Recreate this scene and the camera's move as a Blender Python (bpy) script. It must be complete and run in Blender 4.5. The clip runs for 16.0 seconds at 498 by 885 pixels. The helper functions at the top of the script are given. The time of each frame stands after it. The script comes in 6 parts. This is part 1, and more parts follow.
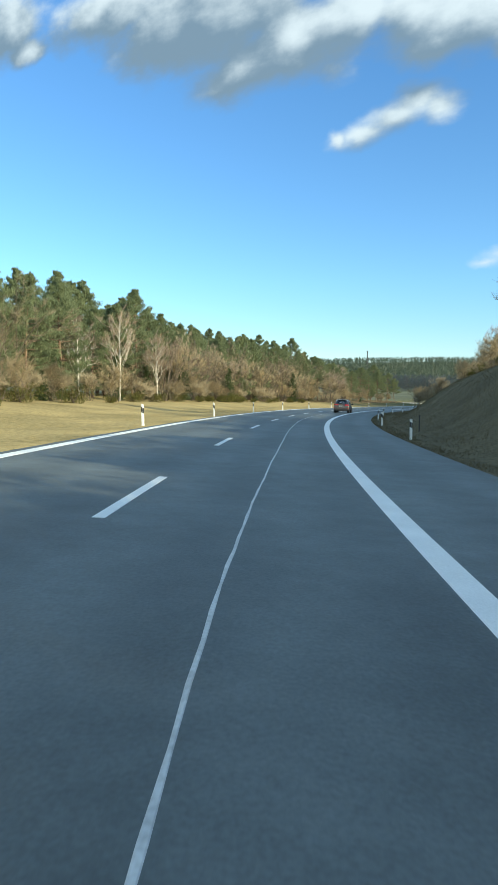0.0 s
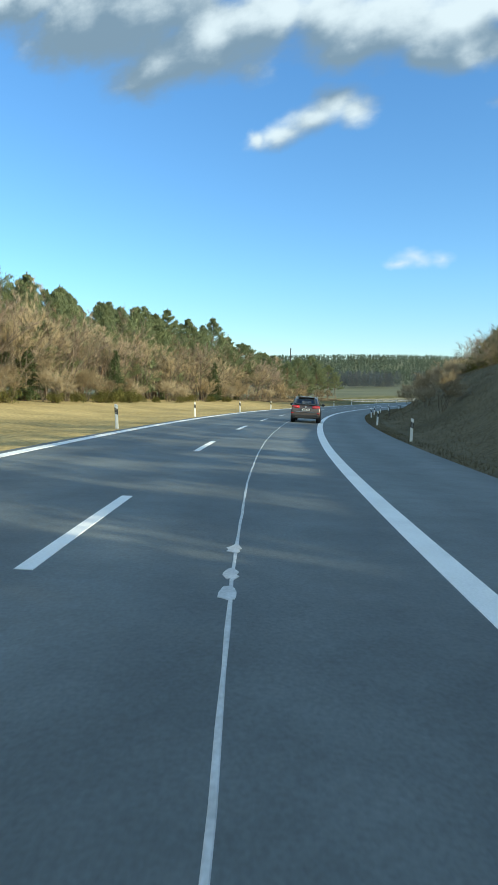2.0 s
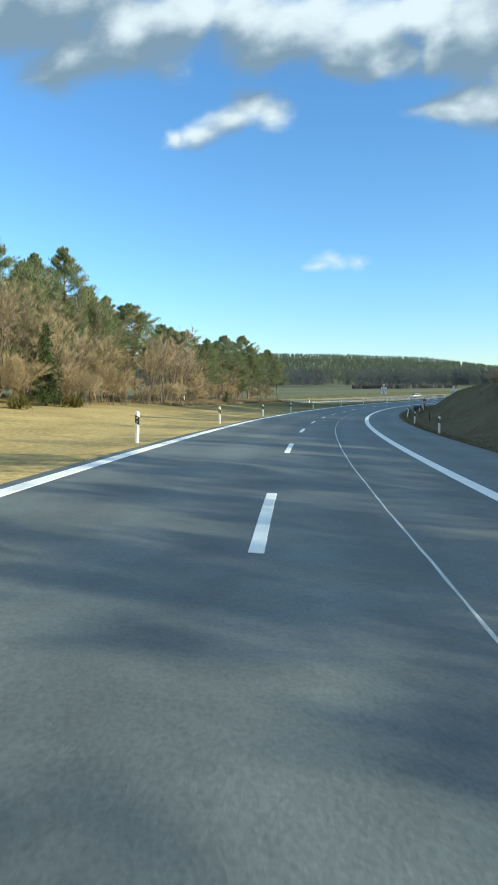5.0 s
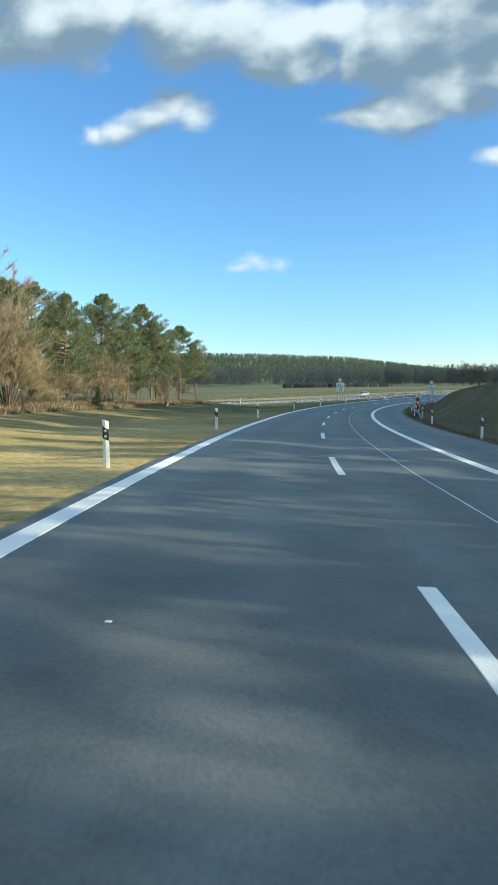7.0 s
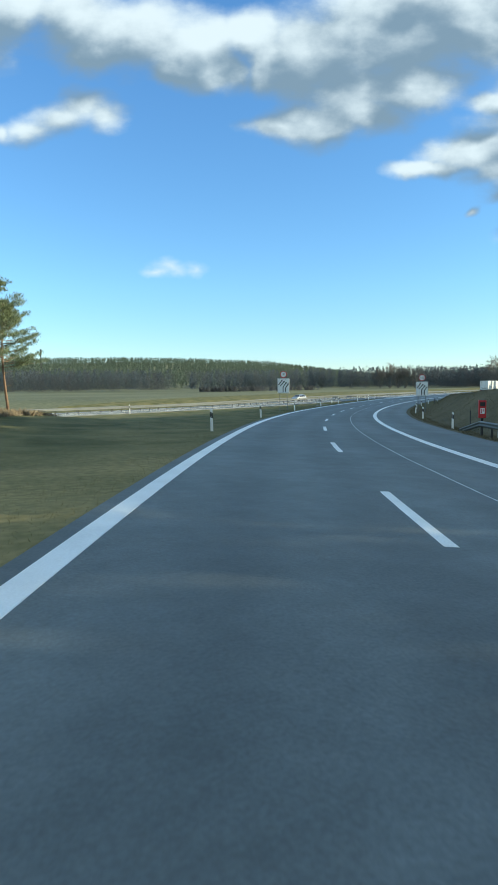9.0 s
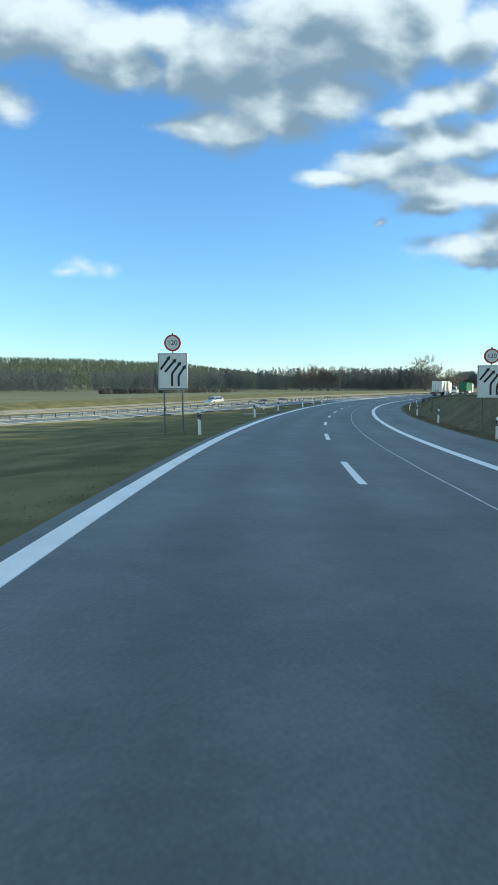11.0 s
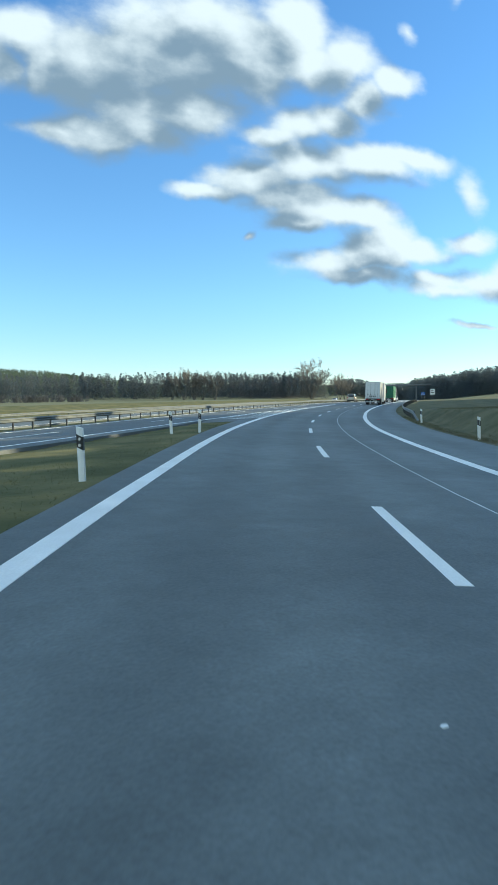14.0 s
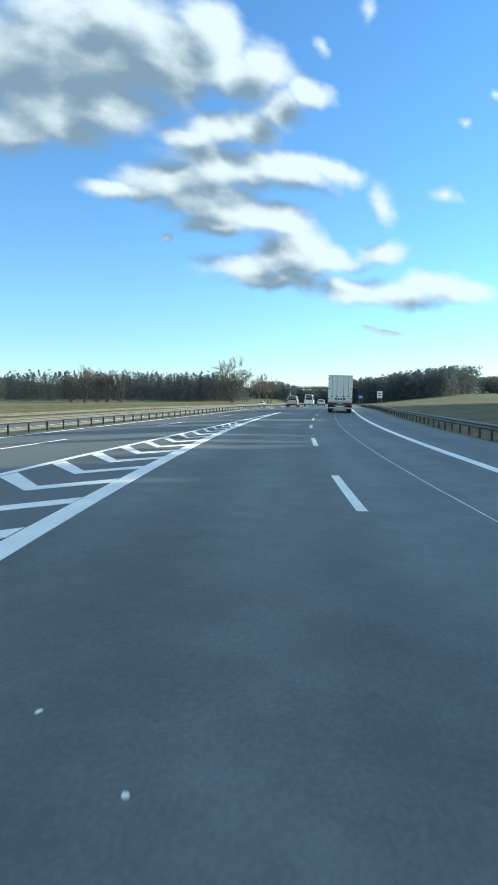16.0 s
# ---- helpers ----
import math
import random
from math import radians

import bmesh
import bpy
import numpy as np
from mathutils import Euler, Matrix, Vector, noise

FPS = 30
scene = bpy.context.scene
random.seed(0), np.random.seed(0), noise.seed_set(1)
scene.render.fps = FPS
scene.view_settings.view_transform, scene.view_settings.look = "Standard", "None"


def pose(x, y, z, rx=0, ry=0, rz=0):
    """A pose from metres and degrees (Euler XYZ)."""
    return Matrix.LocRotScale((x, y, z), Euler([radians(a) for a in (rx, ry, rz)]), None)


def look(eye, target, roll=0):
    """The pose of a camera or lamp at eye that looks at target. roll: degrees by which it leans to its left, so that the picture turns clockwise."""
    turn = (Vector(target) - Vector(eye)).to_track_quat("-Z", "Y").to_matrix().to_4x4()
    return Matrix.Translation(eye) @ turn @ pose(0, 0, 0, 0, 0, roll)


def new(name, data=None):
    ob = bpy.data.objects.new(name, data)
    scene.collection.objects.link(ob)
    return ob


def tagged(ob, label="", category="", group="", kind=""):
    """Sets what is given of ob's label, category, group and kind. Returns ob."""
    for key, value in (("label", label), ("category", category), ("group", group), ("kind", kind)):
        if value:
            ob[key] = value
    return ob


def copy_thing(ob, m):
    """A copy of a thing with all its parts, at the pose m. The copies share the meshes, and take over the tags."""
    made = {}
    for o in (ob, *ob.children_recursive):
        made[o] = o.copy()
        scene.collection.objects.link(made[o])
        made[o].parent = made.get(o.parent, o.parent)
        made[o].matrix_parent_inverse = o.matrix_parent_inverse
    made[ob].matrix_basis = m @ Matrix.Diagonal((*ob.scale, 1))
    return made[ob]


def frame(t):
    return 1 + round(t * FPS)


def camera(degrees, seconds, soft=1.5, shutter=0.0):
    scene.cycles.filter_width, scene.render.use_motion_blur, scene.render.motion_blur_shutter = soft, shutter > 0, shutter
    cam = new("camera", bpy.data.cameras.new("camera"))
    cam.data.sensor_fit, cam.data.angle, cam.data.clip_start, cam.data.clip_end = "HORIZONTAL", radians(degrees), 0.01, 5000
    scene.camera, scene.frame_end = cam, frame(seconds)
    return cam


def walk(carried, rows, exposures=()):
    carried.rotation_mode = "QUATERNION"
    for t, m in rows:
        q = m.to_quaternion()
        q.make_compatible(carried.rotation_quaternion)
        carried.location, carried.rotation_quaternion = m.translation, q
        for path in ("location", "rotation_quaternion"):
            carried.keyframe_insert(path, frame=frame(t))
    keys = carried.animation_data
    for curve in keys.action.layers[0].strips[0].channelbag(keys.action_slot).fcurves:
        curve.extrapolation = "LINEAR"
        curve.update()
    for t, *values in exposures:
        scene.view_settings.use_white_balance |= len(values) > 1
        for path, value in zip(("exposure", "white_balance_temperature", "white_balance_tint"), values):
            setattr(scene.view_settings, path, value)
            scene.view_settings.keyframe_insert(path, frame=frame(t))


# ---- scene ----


def eye(x, y, z, heading, down, lean):
    """Camera pose: heading clockwise from +y, tilt below the level, lean to its left, in degrees."""
    return pose(x, y, z, 0, 0, -heading) @ pose(0, 0, 0, 90 - down) @ pose(0, 0, 0, 0, 0, lean)


cam = camera(42.37, 16.0, soft=0.85, shutter=0.035)
ROWS = [
    (0.00, 2.096, 0.594, 1.102, -2.23, 4.72, 0.86),
    (0.50, 2.094, 10.047, 0.960, -0.74, 4.65, 0.70),
    (1.00, 2.211, 19.440, 0.820, 1.02, 4.71, 0.53),
    (1.50, 2.558, 28.897, 0.677, 2.98, 4.72, 0.73),
    (2.00, 3.379, 38.582, 0.524, 4.55, 4.78, 0.50),
    (2.50, 4.293, 48.085, 0.379, 6.09, 4.66, 0.38),
    (3.00, 5.445, 57.611, 0.237, 7.02, 4.74, 0.41),
    (3.50, 6.695, 67.257, 0.108, 7.83, 4.71, 0.42),
    (3.90, 7.908, 75.150, 0.003, 8.81, 4.71, 0.41),
    (4.30, 9.210, 83.042, -0.103, 9.76, 4.71, 0.36),
    (4.70, 10.632, 90.924, -0.212, 10.72, 4.72, 0.29),
    (5.10, 12.206, 98.787, -0.320, 11.72, 4.71, 0.22),
    (5.50, 13.962, 106.619, -0.435, 12.81, 4.68, 0.16),
    (5.80, 15.418, 112.463, -0.531, 13.73, 4.63, 0.14),
    (6.00, 16.460, 116.401, -0.596, 14.49, 4.56, 0.13),
    (6.50, 19.278, 126.312, -0.762, 16.23, 4.64, -0.08),
    (7.00, 22.515, 136.336, -0.918, 18.06, 4.65, -0.13),
    (7.50, 26.086, 146.220, -1.074, 19.526, 4.55, -0.24),
    (8.00, 29.955, 156.180, -1.204, 21.277, 4.53, -0.21),
    (8.50, 34.100, 165.991, -1.328, 23.141, 4.37, -0.40),
    (9.00, 38.626, 175.901, -1.435, 25.31, 4.22, -0.54),
    (9.50, 43.441, 185.594, -1.496, 27.95, 4.22, -0.42),
    (9.70, 45.475, 189.300, -1.524, 28.60, 4.17, -0.44),
    (10.10, 49.781, 196.832, -1.578, 29.95, 4.11, -0.44),
    (10.50, 54.315, 204.311, -1.605, 31.09, 4.07, -0.40),
    (10.90, 59.063, 211.656, -1.632, 32.47, 4.02, -0.35),
    (11.30, 64.005, 218.872, -1.655, 33.89, 3.95, -0.31),
    (11.70, 69.114, 225.966, -1.655, 35.34, 3.84, -0.31),
    (11.80, 70.412, 227.723, -1.654, 35.70, 3.81, -0.32),
    (12.00, 73.074, 231.249, -1.659, 36.352, 3.60, -0.40),
    (12.50, 80.043, 240.154, -1.639, 38.20, 3.54, -0.50),
    (13.00, 87.005, 248.598, -1.594, 40.343, 3.55, -0.44),
    (13.50, 94.486, 256.824, -1.550, 42.06, 3.33, -0.58),
    (14.00, 102.245, 264.970, -1.460, 43.98, 3.26, -0.70),
    (14.50, 110.180, 272.906, -1.380, 46.03, 3.28, -0.59),
    (15.00, 118.219, 280.381, -1.261, 47.82, 3.25, -0.48),
    (15.50, 126.953, 287.832, -1.125, 49.44, 3.08, -0.43),
    (16.00, 135.542, 294.926, -0.969, 51.30, 3.06, -0.41),
]
EXPOSURES = [(0.0, 0.84, 5600, -7), (8.0, 0.88, 5600, -7), (12.0, 0.91, 5600, -7), (15.0, 0.95, 5600, -7), (16.0, 0.95, 5600, -7)]
walk(cam, [(r[0], eye(*r[1:])) for r in ROWS], EXPOSURES)

# ---- world, sun ----
SUN_AZ, SUN_EL = 122.0, 17.5          # clockwise from +y; above the level
world = bpy.data.worlds.new("sky")
scene.world = world
world.use_nodes = True
wn, wl = world.node_tree.nodes, world.node_tree.links
wn.clear()
w_out = wn.new("ShaderNodeOutputWorld")
w_bg = wn.new("ShaderNodeBackground")
w_sky = wn.new("ShaderNodeTexSky")
w_sky.sky_type = "NISHITA"
w_sky.sun_disc = False
w_sky.sun_elevation = radians(SUN_EL)
w_sky.sun_rotation = radians(SUN_AZ)
w_sky.air_density, w_sky.dust_density, w_sky.ozone_density = 1.0, 0.0, 3.0
w_bg.inputs["Strength"].default_value = 0.115

# cumulus: puffs (across, up, half width, half height) on a plane that faces CLOUD_AZ
CLOUD_AZ = 27.0
CLOUDS = {
    "big_west": [(-0.630, 0.658, 0.176, 0.085), (-0.740, 0.662, 0.141, 0.069), (-0.487, 0.576, 0.114, 0.067), (-0.874, 0.721, 0.156, 0.046), (-0.408, 0.583, 0.087, 0.052), (-0.539, 0.552, 0.131, 0.046), (-0.371, 0.590, 0.056, 0.034)],
    "small_west": [(-0.273, 0.448, 0.047, 0.031), (-0.235, 0.428, 0.037, 0.024), (-0.320, 0.428, 0.054, 0.025), (-0.365, 0.411, 0.051, 0.017), (-0.406, 0.413, 0.014, 0.014)],
    "dark_left": [(-1.173, 0.764, 0.105, 0.069), (-1.114, 0.698, 0.067, 0.025)],
    "mid": [(-0.280, 0.571, 0.081, 0.045), (-0.192, 0.543, 0.102, 0.048), (-0.110, 0.525, 0.089, 0.039), (-0.077, 0.497, 0.063, 0.030), (-0.133, 0.494, 0.041, 0.020), (-0.017, 0.533, 0.045, 0.030), (-0.244, 0.524, 0.053, 0.029)],
    "east": [(0.000, 0.500, 0.038, 0.036), (0.059, 0.503, 0.067, 0.049), (0.143, 0.521, 0.092, 0.056), (0.226, 0.531, 0.100, 0.052), (0.143, 0.461, 0.101, 0.037), (0.227, 0.467, 0.075, 0.036), (0.076, 0.409, 0.076, 0.031), (0.025, 0.402, 0.051, 0.018), (0.143, 0.428, 0.076, 0.033), (0.301, 0.537, 0.074, 0.056), (0.193, 0.564, 0.100, 0.048)],
    "east_top": [(0.311, 0.583, 0.092, 0.047), (0.404, 0.562, 0.086, 0.048), (0.472, 0.568, 0.073, 0.042), (0.238, 0.601, 0.080, 0.042), (0.385, 0.616, 0.057, 0.052), (0.168, 0.560, 0.096, 0.050)],
    "band": [(0.348, 0.427, 0.038, 0.016), (0.395, 0.457, 0.048, 0.031), (0.453, 0.474, 0.058, 0.027), (0.522, 0.506, 0.050, 0.027), (0.572, 0.538, 0.039, 0.023)],
    "layer": [(0.245, 0.344, 0.054, 0.014), (0.310, 0.363, 0.066, 0.028), (0.407, 0.387, 0.100, 0.038), (0.510, 0.407, 0.096, 0.033), (0.609, 0.423, 0.079, 0.019), (0.377, 0.339, 0.089, 0.023), (0.437, 0.312, 0.092, 0.024), (0.521, 0.319, 0.064, 0.023), (0.397, 0.295, 0.050, 0.013)],
    "layer_low": [(0.447, 0.234, 0.062, 0.021), (0.531, 0.253, 0.076, 0.036), (0.575, 0.280, 0.044, 0.029), (0.620, 0.269, 0.057, 0.022), (0.726, 0.296, 0.048, 0.020), (0.510, 0.214, 0.097, 0.017), (0.644, 0.216, 0.058, 0.018)],
    "bottom": [(0.655, 0.202, 0.085, 0.016), (0.756, 0.214, 0.104, 0.027), (0.863, 0.237, 0.098, 0.026), (0.949, 0.232, 0.059, 0.020), (0.517, 0.236, 0.055, 0.015), (0.743, 0.137, 0.052, 0.006)],
    "bits": [(0.729, 0.372, 0.028, 0.031), (0.864, 0.410, 0.042, 0.014), (0.912, 0.555, 0.018, 0.009), (0.605, 0.629, 0.016, 0.015), (0.685, 0.718, 0.015, 0.020), (0.995, 0.612, 0.015, 0.011), (0.736, 0.296, 0.045, 0.017), (0.317, 0.281, 0.008, 0.007)],
    "wisp": [(-0.155, 0.188, 0.032, 0.010), (-0.107, 0.190, 0.018, 0.010), (-0.181, 0.181, 0.019, 0.005)],
}
DEPTH = {"small_west": 0.66, "wisp": 0.36, "bits": 0.5, "bottom": 0.85}


def wmath(tree, op, a, b=None, c=None):
    n = tree.nodes.new("ShaderNodeMath")
    n.operation = op
    for i, v in enumerate((a, b, c)):
        if v is None:
            continue
        if isinstance(v, (int, float)):
            n.inputs[i].default_value = v
        else:
            tree.links.new(v, n.inputs[i])
    return n.outputs[0]


def wvec(tree, op, a, b, out=0):
    n = tree.nodes.new("ShaderNodeVectorMath")
    n.operation = op
    for i, v in enumerate((a, b)):
        if v is None:
            continue
        if isinstance(v, tuple):
            n.inputs[i].default_value = v
        else:
            tree.links.new(v, n.inputs[i])
    return n.outputs[out]


def cloud_field():
    """Node group: a place on the cloud plane -> how deep inside a cloud it lies."""
    g = bpy.data.node_groups.new("cloud_field", "ShaderNodeTree")
    g.interface.new_socket("Vector", in_out="INPUT", socket_type="NodeSocketVector")
    g.interface.new_socket("Depth", in_out="OUTPUT", socket_type="NodeSocketFloat")
    gi, go = g.nodes.new("NodeGroupInput"), g.nodes.new("NodeGroupOutput")
    p = gi.outputs[0]
    warp = g.nodes.new("ShaderNodeTexNoise")
    warp.inputs["Scale"].default_value, warp.inputs["Detail"].default_value = 6.5, 5.0
    g.links.new(p, warp.inputs["Vector"])
    off = wvec(g, "SUBTRACT", warp.outputs["Color"], (0.5, 0.5, 0.5))
    off = wvec(g, "MULTIPLY", off, (0.11, 0.075, 0.0))
    q = wvec(g, "ADD", p, off)
    total = None
    for name, puffs in CLOUDS.items():
        for x, y, rx, ry in puffs:
            d = wvec(g, "SUBTRACT", q, (x, y, 0.0))
            d = wvec(g, "MULTIPLY", d, (1 / (rx * 1.45), 1 / (ry * 1.5), 0.0))
            v = wmath(g, "MULTIPLY", wmath(g, "SUBTRACT", 1.0, wvec(g, "LENGTH", d, None, 1)), DEPTH.get(name, 1.0))
            total = v if total is None else wmath(g, "SMOOTH_MAX", total, v, 0.22)
    fine = g.nodes.new("ShaderNodeTexNoise")
    fine.inputs["Scale"].default_value, fine.inputs["Detail"].default_value, fine.inputs["Roughness"].default_value = 13.0, 7.0, 0.55
    stretch = wvec(g, "MULTIPLY", p, (0.8, 1.3, 1.0))
    g.links.new(stretch, fine.inputs["Vector"])
    curl = wmath(g, "MULTIPLY", wmath(g, "SUBTRACT", fine.outputs["Fac"], 0.5), 0.85)
    g.links.new(wmath(g, "ADD", total, curl), go.inputs[0])
    return g


w_co = wn.new("ShaderNodeTexCoord")
ca, sa = math.cos(radians(CLOUD_AZ)), math.sin(radians(CLOUD_AZ))
tree = world.node_tree
ahead = wvec(tree, "DOT_PRODUCT", w_co.outputs["Generated"], (sa, ca, 0.0), 1)
across = wvec(tree, "DOT_PRODUCT", w_co.outputs["Generated"], (ca, -sa, 0.0), 1)
upward = wvec(tree, "DOT_PRODUCT", w_co.outputs["Generated"], (0.0, 0.0, 1.0), 1)
safe = wmath(tree, "MAXIMUM", ahead, 0.05)
comb = wn.new("ShaderNodeCombineXYZ")
wl.new(wmath(tree, "DIVIDE", across, safe), comb.inputs[0])
wl.new(wmath(tree, "DIVIDE", upward, safe), comb.inputs[1])
field = cloud_field()
here, sunward = wn.new("ShaderNodeGroup"), wn.new("ShaderNodeGroup")
here.node_tree = sunward.node_tree = field
wl.new(comb.outputs[0], here.inputs[0])
wl.new(wvec(tree, "ADD", comb.outputs[0], (0.034, 0.046, 0.0)), sunward.inputs[0])
cover = wn.new("ShaderNodeMapRange")
cover.interpolation_type = "SMOOTHSTEP"
cover.inputs["From Min"].default_value, cover.inputs["From Max"].default_value = 0.0, 0.6
wl.new(here.outputs[0], cover.inputs["Value"])
cover_front = wmath(tree, "MULTIPLY", cover.outputs[0], wmath(tree, "GREATER_THAN", ahead, 0.06))
lit = wn.new("ShaderNodeMapRange")
lit.interpolation_type = "SMOOTHSTEP"
lit.inputs["From Min"].default_value, lit.inputs["From Max"].default_value = 0.46, -0.42
billow = wn.new("ShaderNodeTexNoise")
billow.inputs["Scale"].default_value, billow.inputs["Detail"].default_value, billow.inputs["Roughness"].default_value = 6.0, 8.0, 0.55
wl.new(comb.outputs[0], billow.inputs["Vector"])
relief = wmath(tree, "SUBTRACT", sunward.outputs[0], wmath(tree, "MULTIPLY", here.outputs[0], 0.64))
# the clouds to the west turn their shaded side and their bases this way
away = wn.new("ShaderNodeMapRange")
away.inputs["From Min"].default_value, away.inputs["From Max"].default_value = 0.15, -0.45
away.inputs["To Min"].default_value, away.inputs["To Max"].default_value = -0.04, 0.12
wl.new(wmath(tree, "DIVIDE", across, safe), away.inputs["Value"])
relief = wmath(tree, "ADD", relief, away.outputs[0])
wl.new(wmath(tree, "ADD", relief, wmath(tree, "MULTIPLY_ADD", billow.outputs["Fac"], 1.1, -0.55)), lit.inputs["Value"])
shade = wn.new("ShaderNodeMix")
shade.data_type = "RGBA"
shade.inputs["A"].default_value, shade.inputs["B"].default_value = (1.3, 1.6, 2.0, 1), (4.4, 4.3, 4.35, 1)
wl.new(lit.outputs[0], shade.inputs["Factor"])
# clear sky: deeper blue overhead, pale cyan low down
grade = wn.new("ShaderNodeValToRGB")
for pos, col in ((0.0, (0.92, 0.85, 0.895, 1)), (0.16, (0.97, 0.985, 1.05, 1)), (0.5, (0.95, 1.03, 1.16, 1))):
    el = grade.color_ramp.elements[0] if pos == 0.0 else grade.color_ramp.elements.new(pos)
    el.position, el.color = pos, col
grade.color_ramp.elements[-1].color = (0.95, 1.03, 1.16, 1)
wl.new(upward, grade.inputs[0])
tint = wn.new("ShaderNodeMix")
tint.data_type, tint.blend_type = "RGBA", "MULTIPLY"
tint.inputs["Factor"].default_value = 1.0
wl.new(w_sky.outputs[0], tint.inputs["A"])
wl.new(grade.outputs[0], tint.inputs["B"])
w_mix = wn.new("ShaderNodeMix")
w_mix.data_type = "RGBA"
wl.new(cover_front, w_mix.inputs["Factor"])
wl.new(tint.outputs["Result"], w_mix.inputs["A"])
wl.new(shade.outputs["Result"], w_mix.inputs["B"])
# the same broken cumulus, unseen overhead and behind, added to brighten the skylight
high = wn.new("ShaderNodeTexNoise")
high.inputs["Scale"].default_value, high.inputs["Detail"].default_value = 1.7, 6.0
flat = wmath(tree, "ADD", wmath(tree, "MAXIMUM", upward, 0.0), 0.22)
scaled = wn.new("ShaderNodeVectorMath")
scaled.operation = "SCALE"
wl.new(w_co.outputs["Generated"], scaled.inputs[0])
wl.new(wmath(tree, "DIVIDE", 1.0, flat), scaled.inputs["Scale"])
wl.new(scaled.outputs[0], high.inputs["Vector"])
patchy = wn.new("ShaderNodeMapRange")
patchy.interpolation_type = "SMOOTHSTEP"
patchy.inputs["From Min"].default_value, patchy.inputs["From Max"].default_value = 0.38, 0.55
wl.new(high.outputs["Fac"], patchy.inputs["Value"])
beyond = wn.new("ShaderNodeMapRange")
beyond.inputs["From Min"].default_value, beyond.inputs["From Max"].default_value = 0.88, 1.1
wl.new(wmath(tree, "DIVIDE", upward, safe), beyond.inputs["Value"])
behind = wmath(tree, "LESS_THAN", ahead, 0.05)
over = wmath(tree, "MULTIPLY", wmath(tree, "MULTIPLY", wmath(tree, "MAXIMUM", beyond.outputs[0], behind), patchy.outputs[0]), wmath(tree, "GREATER_THAN", upward, 0.02))
w_over = wn.new("ShaderNodeMix")
w_over.data_type = "RGBA"
wl.new(over, w_over.inputs["Factor"])
wl.new(w_mix.outputs["Result"], w_over.inputs["A"])
w_over.inputs["B"].default_value = (4.3, 4.65, 4.7, 1)
wl.new(w_over.outputs["Result"], w_bg.inputs["Color"])
wl.new(w_bg.outputs[0], w_out.inputs[0])

sun_data = bpy.data.lights.new("sun", "SUN")
sun_data.energy, sun_data.angle, sun_data.color = 5.0, radians(0.55), (1.0, 0.775, 0.5)
sun = new("sun", sun_data)
sun.matrix_world = look((0, 0, 60), (-60 * math.sin(radians(SUN_AZ)) * math.cos(radians(SUN_EL)),
                                     -60 * math.cos(radians(SUN_AZ)) * math.cos(radians(SUN_EL)),
                                     60 - 60 * math.sin(radians(SUN_EL))))

# ---- materials ----


def mat(name, base, rough=0.8, metal=0.0, scale=4.0, var=0.25, fine=60.0, bump=0.2, island=0.0, second=None, mask=None, spec=0.5):
    """A two-scale procedural surface: broad stains and fine grain in colour, and a fine relief."""
    m = bpy.data.materials.new(name)
    m.use_nodes = True
    n, l = m.node_tree.nodes, m.node_tree.links
    bsdf = n["Principled BSDF"]
    bsdf.inputs["Roughness"].default_value, bsdf.inputs["Metallic"].default_value = rough, metal
    bsdf.inputs["Specular IOR Level"].default_value = spec
    co = n.new("ShaderNodeTexCoord")
    big, small = n.new("ShaderNodeTexNoise"), n.new("ShaderNodeTexNoise")
    big.inputs["Scale"].default_value, small.inputs["Scale"].default_value = scale, fine
    big.inputs["Detail"].default_value, small.inputs["Detail"].default_value = 4, 3
    for q in (big, small):
        l.new(co.outputs["Object"], q.inputs["Vector"])
    add = n.new("ShaderNodeMath")
    add.operation = "ADD"
    l.new(big.outputs["Fac"], add.inputs[0])
    l.new(small.outputs["Fac"], add.inputs[1])
    last = add.outputs[0]
    if island:
        geo = n.new("ShaderNodeNewGeometry")
        mul = n.new("ShaderNodeMath")
        mul.operation = "MULTIPLY_ADD"
        mul.inputs[1].default_value = island
        l.new(geo.outputs["Random Per Island"], mul.inputs[0])
        l.new(last, mul.inputs[2])
        last = mul.outputs[0]
    mr = n.new("ShaderNodeMapRange")
    mr.inputs["From Min"].default_value, mr.inputs["From Max"].default_value = 0.55, 1.45 + island
    l.new(last, mr.inputs["Value"])
    mix = n.new("ShaderNodeMix")
    mix.data_type = "RGBA"
    a = [c * (1 - var) for c in base]
    b = [min(1, c * (1 + var)) for c in (second or base)]
    mix.inputs["A"].default_value, mix.inputs["B"].default_value = (*a, 1), (*b, 1)
    l.new(mr.outputs[0], mix.inputs["Factor"])
    l.new(mix.outputs["Result"], bsdf.inputs["Base Color"])
    if bump:
        bp = n.new("ShaderNodeBump")
        bp.inputs["Strength"].default_value, bp.inputs["Distance"].default_value = bump, 0.02
        l.new(small.outputs["Fac"], bp.inputs["Height"])
        l.new(bp.outputs[0], bsdf.inputs["Normal"])
    return m


